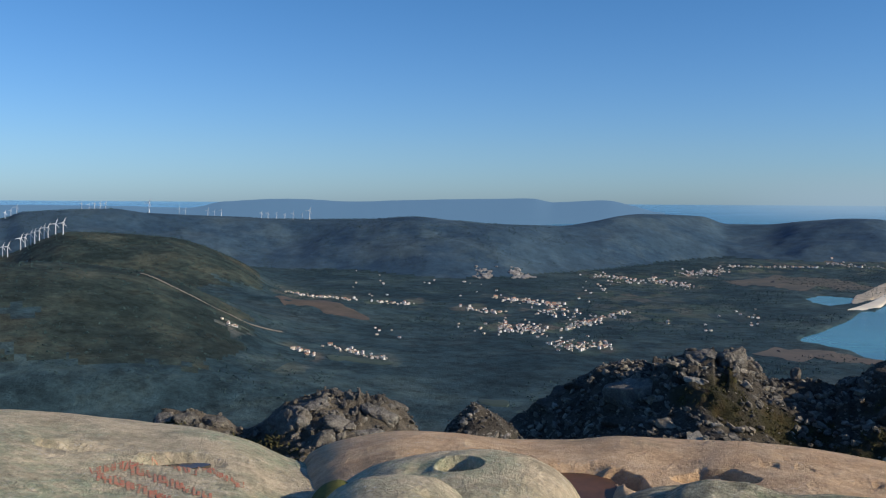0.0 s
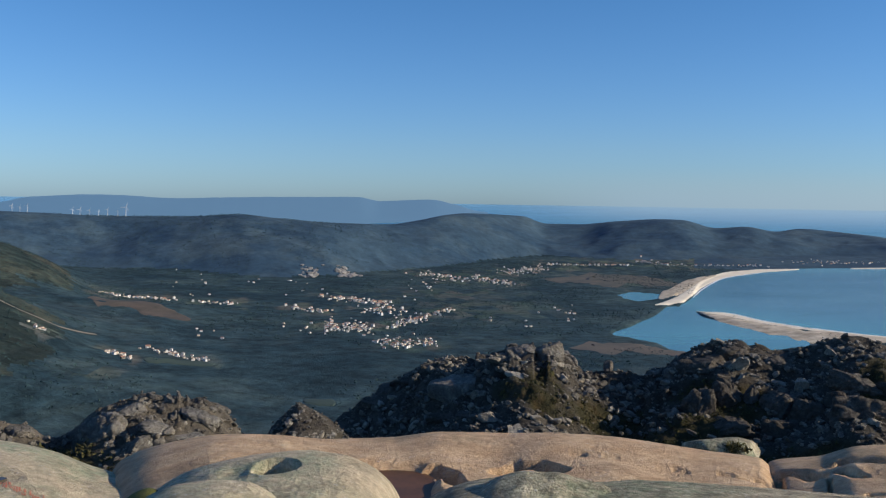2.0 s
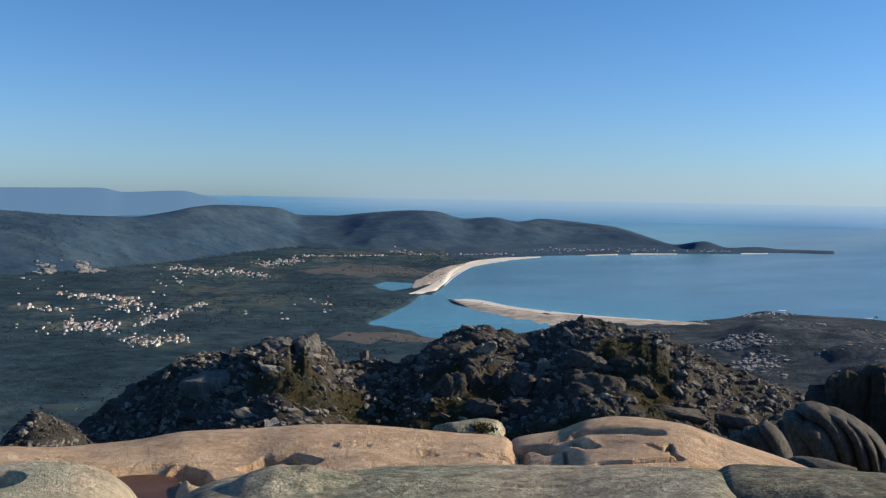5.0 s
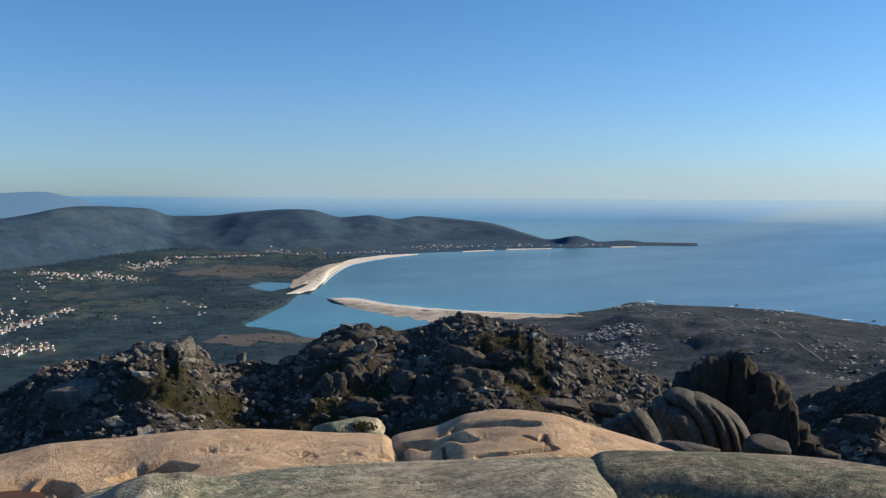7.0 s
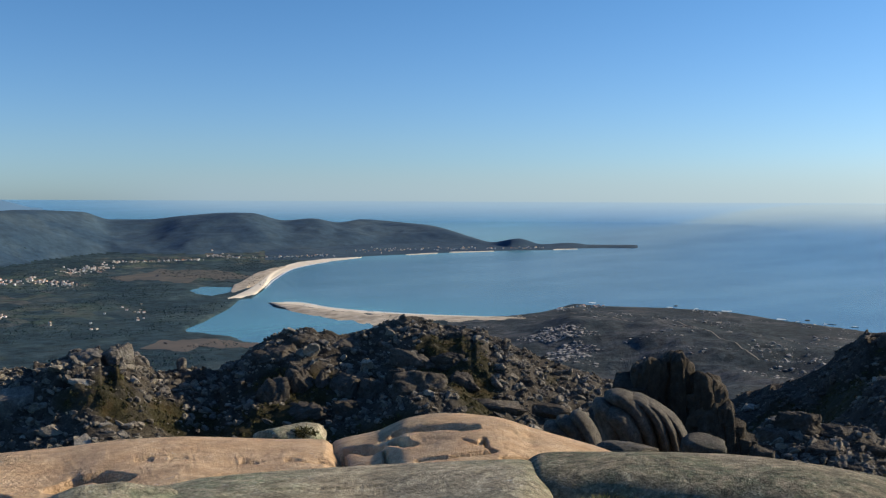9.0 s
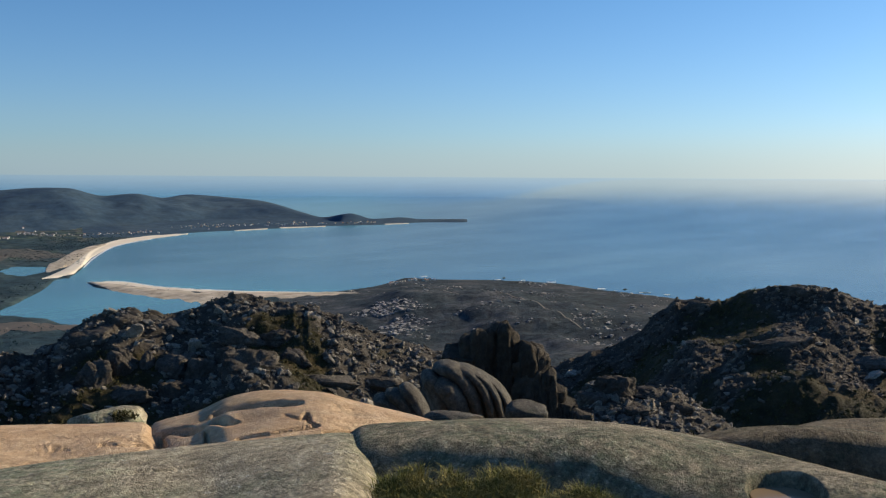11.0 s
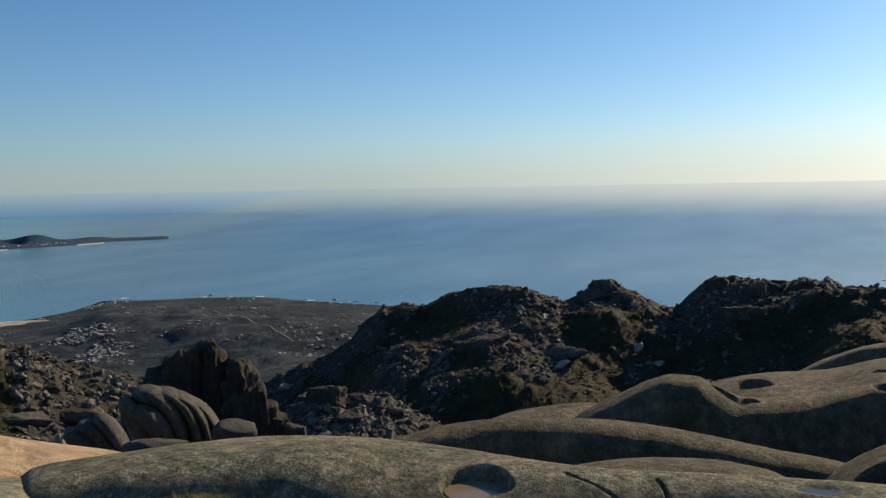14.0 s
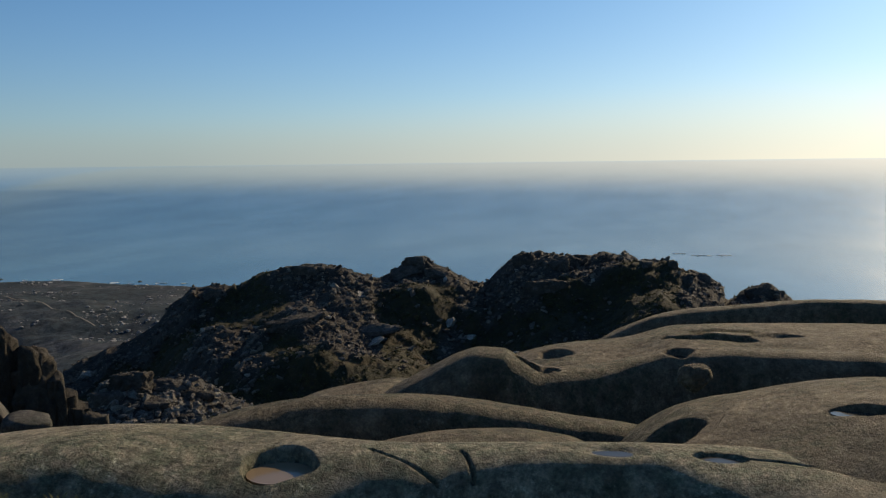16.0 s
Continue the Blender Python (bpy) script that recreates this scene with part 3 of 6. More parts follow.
# over the open sea the haze thins into a low veil on the water
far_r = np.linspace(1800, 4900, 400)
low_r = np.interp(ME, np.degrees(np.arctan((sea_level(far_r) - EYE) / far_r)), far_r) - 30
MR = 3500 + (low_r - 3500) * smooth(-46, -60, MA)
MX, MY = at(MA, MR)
me = grid_mesh("backdrop_haze_veil", MX, MY, EYE + MR * np.tan(np.radians(ME)), HAZE_VEIL)
# the haze glow is painted brighter towards the sun's bearing
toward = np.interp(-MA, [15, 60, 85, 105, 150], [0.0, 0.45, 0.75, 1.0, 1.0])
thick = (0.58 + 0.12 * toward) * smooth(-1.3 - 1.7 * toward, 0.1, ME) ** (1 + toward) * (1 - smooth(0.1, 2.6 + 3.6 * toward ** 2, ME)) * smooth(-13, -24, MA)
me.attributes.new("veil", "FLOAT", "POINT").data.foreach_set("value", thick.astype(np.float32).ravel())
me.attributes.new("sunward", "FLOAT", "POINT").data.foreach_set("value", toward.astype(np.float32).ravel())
mist = tagged(new("backdrop_haze_veil", me), "painted pale haze glowing along the horizon", "mist", kind="structure")
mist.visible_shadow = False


def draped(name, outline_az, r_in, r_out, material, lift=0.6, n=60, m=8, base=None, rough=0.15):
    """A strip of ground between two radii over a stretch of bearings, laid on the land."""
    a = np.linspace(outline_az[0], outline_az[1], n)
    A, V = np.meshgrid(a, np.linspace(0, 1, m), indexing="ij")
    lo, hi = np.asarray(r_in(A), float), np.asarray(r_out(A), float)
    end = np.abs(2 * (A - a[0]) / (a[-1] - a[0]) - 1)
    thin = 0.06 + 0.94 * np.sqrt(np.clip((1 - end) / 0.16, 0, 1))
    lo, hi = (lo + hi) / 2 - (hi - lo) / 2 * thin, (lo + hi) / 2 + (hi - lo) / 2 * thin
    wob = rough * (hi - lo) * fbm(A * 0.9 + 7, V * 1.5, 4, 55)
    R = lo + (hi - lo) * V + wob
    X, Y = at(A, R)
    z = (np.maximum(land(A, R)[0], sea_level(R) + 0.12) if base is None else base) + lift * np.minimum(1, 6 * V * (1 - V) + 0.0) - 0.15
    return grid_mesh(name, X, Y, z, material)


def strip(name, ins, outs, material, label, category, lift=0.9, base=None, kind="structure", rough=0.15):
    a = (ins[0][0], ins[-1][0])
    fi, fo = curve(ins), curve(outs)
    me = draped(name, a, lambda q: plan_r(fi(q)), lambda q: plan_r(fo(q)), material, lift, 90, 9, base, rough)
    return tagged(new(name, me), label, category, kind=kind)


strip("beach", [(-31.8, -3.5), (-29.8, -3.72), (-27.7, -4.12), (-26.3, -4.85), (-25.8, -5.35), (-25.3, -5.75), (-24.6, -5.95), (-23.7, -6.05)],
      [(-31.8, -3.42), (-29.8, -3.57), (-27.7, -3.85), (-26.3, -4.45), (-25.6, -4.98), (-25.0, -5.4), (-24.4, -5.66), (-23.7, -5.95)],
      SAND, "pale curved sand beach around the bay", "beach")
strip("sand_flat", [(-27.2, -4.12), (-26.3, -4.48), (-25.6, -5.0), (-25.0, -5.42), (-24.4, -5.68), (-23.9, -5.85)], [(-27.2, -4.0), (-26.3, -4.2), (-25.6, -4.45), (-24.7, -4.8), (-23.9, -5.15), (-23.3, -5.6)],
      DUNE, "sandy flats and dune grass behind the beach", "dune", rough=0.35)
strip("sand_spit", [(-40, -7.17), (-35.1, -7.10), (-33.4, -7.06), (-32, -6.98), (-29.9, -6.78), (-28.1, -6.52), (-27, -6.40), (-26.1, -6.27)],
      [(-40, -7.13), (-35.1, -7.0), (-33.4, -6.93), (-32, -6.78), (-29.9, -6.56), (-28.1, -6.24), (-27, -6.17), (-26.1, -6.16)],
      SAND, "pale sand beach along the spit", "beach", rough=0.3, lift=0.5)
strip("dune_ridge", [(-42, -7.4), (-36, -7.5), (-33, -7.52), (-32, -7.42), (-29.9, -7.16), (-28.3, -6.86), (-26.3, -6.42)],
      [(-42, -7.16), (-36, -7.1), (-33, -7.0), (-32, -6.93), (-29.9, -6.73), (-28.3, -6.5), (-26.3, -6.22)], DUNE, "brown grassy dunes behind the sand spit", "dune", rough=0.5, lift=0.45)
strip("breakers", [(-40, -7.118), (-35.1, -6.985), (-32, -6.765), (-29.9, -6.545), (-28.1, -6.23), (-27, -6.16)],
      [(-40, -7.10), (-35.1, -6.955), (-32, -6.73), (-29.9, -6.51), (-28.1, -6.20), (-27, -6.14)], SURF, "thin white breakers along the sand spit", "surf", rough=0.9, lift=0.25)
strip("breakers", [(-29.8, -3.745), (-27.7, -4.15), (-26.4, -4.92), (-25.9, -5.4)], [(-29.8, -3.72), (-27.7, -4.115), (-26.4, -4.84), (-25.9, -5.33)], SURF, "thin white breakers along the curved beach", "surf", rough=0.9, lift=0.25)
for a0, a1, e0, e1 in ((-36.5, -34.5, -3.21, -3.31), (-40.0, -37.2, -3.06, -3.16), (-45.1, -43.6, -2.87, -2.94)):
    strip("far_beach", [(a0, e0 - 0.015), (a1, e1 - 0.015)], [(a0, e0 + 0.02), (a1, e1 + 0.02)], SAND, "thin pale beach under the far village", "beach")
strip("tidal_flat", [(-26, -9.2), (-22, -9.1), (-19.5, -9.0), (-18.6, -8.9)], [(-26, -8.75), (-24, -8.5), (-22, -8.35), (-20, -8.4), (-18.6, -8.75)],
      MUD, "bare brown tidal flat beside the lagoon", "mudflat", lift=0.3, rough=0.4)
strip("marsh", [(-25.2, -5.0), (-23, -4.95), (-20, -4.9), (-17, -4.75)], [(-25.2, -4.55), (-23, -4.25), (-20, -4.2), (-17, -4.5)],
      plain_material("salt_marsh", (0.135, 0.113, 0.092), (0.06, 0.07, 0.066), 0.03), "brown salt marsh behind the beach", "marsh", lift=0.4, rough=0.45)


def field(name, az0, az1, e_in, e_out, material, label):
    """A worked plot: bearings of its ends, and the height angles of its near and far edge at both ends."""
    f = lambda e: (lambda q: plan_r(e[0] + (e[1] - e[0]) * (q - az0) / (az1 - az0) + 0.04 * fbm(q * 1.7, q * 0 + e[0], 3, 61)))
    me = draped(name, (az0, az1), f(e_in), f(e_out), material, 0.7, 60, 10, None, 0.3)
    return tagged(new(name, me), label, "field", kind="structure")


field("field", 10.3, 4.5, (-7.15, -7.72), (-6.3, -7.45), SOIL, "bare brown clear-felled field among woods")
field("field", 7.2, 3.2, (-10.35, -10.4), (-9.95, -10.1), MEADOW, "green meadow beside the hamlet")
field("field", -4.2, -2.2, (-12.7, -12.5), (-12.2, -12.15), MEADOW, "small green meadow under the crags")
field("field", -7.0, -9.6, (-8.75, -8.95), (-8.5, -8.7), MEADOW, "green plots among the houses")
field("field", -11.5, -15.5, (-6.75, -6.85), (-6.55, -6.72), MEADOW, "long green plot beside the village")


for a, w, e in ((-53.9, 0.3, -6.40), (-57.0, 0.28, -6.76), (-57.9, 0.16, -6.86), (-59.6, 0.35, -6.92), (-50.6, 0.2, -6.30), (-52.2, 0.14, -6.36), (-46.0, 0.22, -6.14), (-60.9, 0.2, -7.0),
                (-91.0, 0.4, -5.60), (-92.3, 0.6, -5.70), (-93.6, 0.45, -5.68)):
    me = draped("surf", (a - w, a + w), lambda q: plan_r(e - 0.012 * np.sqrt(np.maximum(1 - ((q - a) / w) ** 2, 0.01))), lambda q: plan_r(e + 0.02 * np.sqrt(np.maximum(1 - ((q - a) / w) ** 2, 0.01))), SURF, 0.5, 40, 5, sea_level(plan_r(e)) + 0.2, 1.6)
    tagged(new("surf", me), "white surf on the rocky shore" if a > -80 else "white surf over rocks awash", "surf", kind="structure")
# rocks awash off the shore
for k, (a, e, s) in enumerate(((-91.2, -5.62, 1.6), (-92.1, -5.73, 2.6), (-93.5, -5.70, 2.2), (-51.0, -6.2, 3.0), (-58.4, -6.75, 3.2))):
    r = float(plan_r(e))
    x, y = (float(q) for q in at(a, r))
    g_ = np.random.default_rng(40 + k)
    n_ = 14
    V = [(x + s * 1.6 * math.cos(6.2832 * i / n_) * g_.uniform(0.7, 1.2), y + s * 0.9 * math.sin(6.2832 * i / n_) * g_.uniform(0.7, 1.2), float(sea_level(r)) - 0.6) for i in range(n_)]
    V += [(x + (vx - x) * 0.6, y + (vy - y) * 0.6, float(sea_level(r)) + s * g_.uniform(0.15, 0.35)) for vx, vy, vz in V]
    V.append((x, y, float(sea_level(r)) + s * 0.4))
    F = [(i, (i + 1) % n_, n_ + (i + 1) % n_, n_ + i) for i in range(n_)] + [(n_ + i, n_ + (i + 1) % n_, 2 * n_) for i in range(n_)]
    tagged(new("sea_rock", tri_mesh("sea_rock", V, F, TOWER)), "low dark rock awash in the sea", "rock")


def lane(name, pts, width, label):
    """A pale track laid over the land, through a few (bearing, height angle, distance) places."""
    p = np.array(pts, float)
    s = np.linspace(0, len(p) - 1, 60)
    A = np.interp(s, np.arange(len(p)), p[:, 0])
    R = np.interp(s, np.arange(len(p)), p[:, 1])
    A = A + 0.06 * fbm(s * 1.3, s * 0, 2, 4)
    X, Y = at(A, R)
    dx, dy = np.gradient(X), np.gradient(Y)
    n = np.hypot(dx, dy) + 1e-9
    V = np.linspace(-1, 1, 3)
    XX, YY = X[:, None] - dy[:, None] / n[:, None] * V * width / 2, Y[:, None] + dx[:, None] / n[:, None] * V * width / 2
    Z = land(np.degrees(np.arctan2(-XX, YY)), np.hypot(XX, YY))[0] + 0.7
    return tagged(new(name, grid_mesh(name, XX, YY, Z, TRACK)), label, "track", kind="structure")


lane("track", [(18.1, 970), (16.5, 950), (13.9, 930), (11.9, 930), (9.85, 950)], 5.0, "pale dirt firebreak down the spur")
lane("track", [(-50.2, 1050), (-52.0, 1000), (-53.6, 915), (-54.6, 880), (-55.8, 830)], 1.3, "pale dirt track across the heath")
lane("track", [(0.5, 2900), (-1.0, 2650), (-1.6, 2450)], 14.0, "pale firebreak on the wooded hill")
lane("track", [(-2.4, 2800), (-1.8, 2550), (-0.5, 2250)], 13.0, "pale firebreak on the wooded hill")
lane("track", [(9.2, 2850), (7.5, 2700), (5.5, 2500)], 13.0, "pale firebreak on the wooded hill")
lane("track", [(-44.5, 1180), (-46.5, 1100), (-48.5, 1020)], 1.6, "pale dirt track across the heath")


# ---- houses of the villages ----
def house(w, d, h, rise_, wall_mat, roof_mat):
    e = new("house")
    e.empty_display_size = 1
    x, y = w / 2, d / 2
    V = [(-x, -y, -2), (x, -y, -2), (x, y, -2), (-x, y, -2), (-x, -y, h), (x, -y, h), (x, y, h), (-x, y, h), (-x, 0, h + rise_), (x, 0, h + rise_)]
    F = [(0, 1, 5, 4), (2, 3, 7, 6), (1, 2, 6, 9, 5), (3, 0, 4, 8, 7), (0, 3, 2, 1)]
    part("wall", tri_mesh("wall", V, F, wall_mat), e)
    o, k = 0.4, 0.18
    lo = h - rise_ * o / y
    R = [(-x - o, -y - o, lo + k), (x + o, -y - o, lo + k), (x + o, 0, h + rise_ + k), (-x - o, 0, h + rise_ + k), (x + o, y + o, lo + k), (-x - o, y + o, lo + k)]
    R += [(a, b, c - k * 0.9) for a, b, c in R]
    G = [(0, 1, 2, 3), (3, 2, 4, 5), (7, 6, 9, 8), (8, 9, 11, 10), (0, 6, 7, 1), (5, 4, 10, 11), (1, 7, 8, 2), (2, 8, 10, 4), (3, 9, 6, 0), (5, 11, 9, 3)]
    part("roof", tri_mesh("roof", R, G, roof_mat), e)
    pane = tri_mesh("window", [(-0.45, -0.03, -0.6), (0.45, -0.03, -0.6), (0.45, -0.03, 0.6), (-0.45, -0.03, 0.6), (-0.45, 0.05, -0.6), (0.45, 0.05, -0.6), (0.45, 0.05, 0.6), (-0.45, 0.05, 0.6)],
                    [(0, 1, 2, 3), (0, 4, 5, 1), (1, 5, 6, 2), (2, 6, 7, 3), (3, 7, 4, 0)], WINDOW)
    for q in (-0.28, 0.28):
        o_ = part("window", pane, e)
        o_.location = (q * w, -y - 0.02, h * 0.55)
    return e


WINDOW = plain_material("dark_window", (0.03, 0.035, 0.04), (0.05, 0.05, 0.055), 1, 0.15, 0.5)
CREAM = plain_material("cream_plaster", (0.66, 0.56, 0.42), (0.56, 0.48, 0.38), 0.3)
GREYROOF = plain_material("slate_roof", (0.30, 0.28, 0.27), (0.22, 0.21, 0.21), 0.4)
HOUSES = [(house(6.0, 4.6, 3.2, 1.5, PLASTER, ROOF), "white plastered house with a clay tile roof"),
          (house(4.8, 4.2, 4.6, 1.2, PLASTER, ROOF), "tall white house with a clay tile roof"),
          (house(7.5, 5.0, 2.8, 1.6, CREAM, ROOF), "long cream house with a clay tile roof"),
          (house(5.0, 4.5, 3.8, 1.0, PLASTER, GREYROOF), "white house with a slate roof")]
for k, (h_, label) in enumerate(HOUSES):
    tagged(h_, label, "house", "houses of the valley")
rng = np.random.default_rng(7)
used = [0] * len(HOUSES)


def plot_in(village):
    """A building place along a village lane, off the water."""
    (a0, e0), (a1, e1), h, n = village
    while True:
        q = np.clip(rng.choice(np.linspace(0.04, 0.96, 2 + n // 3)) + 0.03 * rng.normal(), -0.03, 1.03)
        a, e = a0 + (a1 - a0) * q + 0.22 * rng.normal(), e0 + (e1 - e0) * q + 0.85 * h * rng.normal()
        r = float(plan_r(e))
        if wet(a, r) < -12:
            x, y = (float(v) for v in at(a, r))
            return x, y, float(land(a, r)[0])


for village in VILLAGES:
    for i in range(int(village[3] * 0.85)):
        x, y, z = plot_in(village)
        k = int(rng.integers(0, len(HOUSES)))
        s = rng.uniform(0.5, 0.8) * min(1.0, 0.45 + math.hypot(x, y) / 2600)
        m = pose(x, y, z, 0, 0, rng.uniform(0, 360)) @ Matrix.Diagonal((s, s, s, 1))
        src = HOUSES[k][0]
        if not used[k]:
            src.matrix_basis, used[k] = m, 1
        else:
            copy_thing(src, pose(0, 0, 0)).matrix_basis = m

# the lesser roofs between them, too small and many to count, and lone farms in the woods
FARMS = [((rng.uniform(-19, 8), e_ := rng.uniform(-8.6, -4.6)), (rng.uniform(-19, 8), e_), 0.25, 4) for _ in range(9)]
V, F = [], []
for village in VILLAGES + FARMS:
    for i in range(int(village[3] * 2.2)):
        x, y, z = plot_in(village)
        q, k = rng.uniform(0, 6.28), rng.uniform(0.35, 0.65) * min(1.0, 0.45 + math.hypot(x, y) / 2600)
        c_, s_, n0 = math.cos(q), math.sin(q), len(V)
        for lx, ly, lz in [(-3, -2.2, -1), (3, -2.2, -1), (3, 2.2, -1), (-3, 2.2, -1), (-3, -2.2, 2.6), (3, -2.2, 2.6), (3, 2.2, 2.6), (-3, 2.2, 2.6), (-3, 0, 3.8), (3, 0, 3.8)]:
            V.append((x + k * (lx * c_ - ly * s_), y + k * (lx * s_ + ly * c_), z + k * lz))
        F += [tuple(n0 + j for j in f) for f in ((0, 1, 5, 4), (2, 3, 7, 6), (1, 2, 6, 9, 5), (3, 0, 4, 8, 7), (4, 5, 9, 8), (6, 7, 8, 9))]
me = tri_mesh("outbuildings", V, F, PLASTER)
for m_ in (ROOF, CREAM, GREYROOF):
    me.materials.append(m_)
me.polygons.foreach_set("material_index", np.array([((1, 1, 3)[(i // 6) % 3] if i % 6 > 3 else (0, 0, 2)[(i // 6) % 3]) for i in range(len(F))], np.int32))
tagged(new("outbuildings", me), "small white sheds and roofs among the village houses", "outbuilding", kind="stuff")

# ---- wind turbines on the ridges ----


def turbine(height):
    e = new("wind_turbine")
    n = 12
    V, F = [], []
    for z, rad in ((-6, 1.3), (height * 0.5, 1.0), (height, 0.7)):
        V += [(rad * math.cos(6.2832 * i / n), rad * math.sin(6.2832 * i / n), z) for i in range(n)]
    for k in range(2):
        F += [(k * n + i, k * n + (i + 1) % n, (k + 1) * n + (i + 1) % n, (k + 1) * n + i) for i in range(n)]
    F.append(tuple(range(2 * n, 3 * n)))
    part("tower", tri_mesh("tower", V, F, STEEL), e)
    bm = bmesh.new()
    bmesh.ops.create_cube(bm, size=1, matrix=Matrix.Translation((0, 0.6, height + 0.9)) @ Matrix.Diagonal((1.9, 4.6, 1.9, 1)))
    bmesh.ops.bevel(bm, geom=bm.edges[:], offset=0.35, segments=2, affect="EDGES")
    nm = bpy.data.meshes.new("nacelle")
    bm.to_mesh(nm)
    nm.materials.append(STEEL)
    part("nacelle", nm, e)
    L = height * 0.55
    B = [(-0.5, -2.2, 0.4), (0.5, -2.2, 0.4), (0.5, -1.9, 0.4), (-0.5, -1.9, 0.4), (-0.9, -2.2, L * 0.2), (0.7, -2.2, L * 0.2), (0.7, -1.8, L * 0.2), (-0.9, -1.8, L * 0.2),
         (-0.15, -2.1, L), (0.15, -2.1, L), (0.15, -1.98, L), (-0.15, -1.98, L)]
    G = [(k + i, k + (i + 1) % 4, k + 4 + (i + 1) % 4, k + 4 + i) for k in (0, 4) for i in range(4)] + [(8, 9, 10, 11), (3, 2, 1, 0)]
    bl = tri_mesh("blade", B, G, STEEL)
    for q in range(3):
        b = part("blade", bl, e)
        b.matrix_basis = pose(0, 0, height + 0.9, 0, 120 * q + 25, 0)
    return e


TURB = [(25.3, 0), (25.0, 0), (24.7, 0), (21.3, 0), (20.9, 0), (20.6, 0), (20.3, 0), (20.0, 0), (17.6, 0), (15.9, 0), (15.55, 0), (14.25, 0), (13.85, 0),
        (13.46, 0), (11.1, 0), (10.7, 0), (10.2, 0), (9.7, 0), (9.2, 0), (8.65, 0), (8.2, 0),
        (25.46, 1), (25.2, 1), (24.53, 1), (24.3, 1), (24.0, 1), (23.8, 1), (23.56, 1), (23.3, 1), (23.1, 1), (22.7, 1), (22.3, 1)]
t0 = tagged(turbine(24.0), "white three-bladed wind turbine on a ridge", "wind turbine", "turbines of the wind farm")
for i, (a, near) in enumerate(TURB):
    rc = 1500 if near else float(crest_r(a))
    r = rc - 10 + (rng.uniform(-20, 20))
    x, y = (float(q) for q in at(a, r))
    s = (0.85 if near else 1.0) * rng.uniform(0.85, 1.15) * (0.85 if i in (8, 20) else 0.75 if near else 0.5)
    m = pose(x, y, float(land(a, r)[0]), 0, 0, rng.uniform(-30, 30) + a) @ Matrix.Diagonal((s, s, s, 1))
    if i == 0:
        t0.matrix_basis = m
    else:
        copy_thing(t0, pose(0, 0, 0)).matrix_basis = m

# ---- the crags: heaps of weathered granite below the summit ----


def blocky(x, y, seed):
    """Jointed rock: blocks of uneven height with clefts between, 0 to about 1."""
    ix, iy = np.floor(x), np.floor(y)
    f1, f2, hid = np.full(x.shape, 9.0), np.full(x.shape, 9.0), np.zeros(x.shape)
    for i in (-1, 0, 1):
        for j in (-1, 0, 1):
            cx, cy = ix + i, iy + j
            px, py = cx + hash2(cx, cy, seed), cy + hash2(cx, cy, seed + 1)
            dx, dy = x - px, y - py
            tilt = 0.5 * (dx * (hash2(cx, cy, seed + 2) - 0.5) + dy * (hash2(cx, cy, seed + 3) - 0.5))
            d = np.hypot(dx, dy)
            h = 0.25 + 0.75 * hash2(cx, cy, seed + 4) + tilt
            closer = d < f1
            f2 = np.where(closer, f1, np.minimum(f2, d))
            hid = np.where(closer, h, hid)
            f1 = np.where(closer, d, f1)
    cleft = smooth(0.0, 0.3, f2 - f1)
    return hid * (0.35 + 0.65 * cleft) * (1 - 0.35 * f1 ** 2)


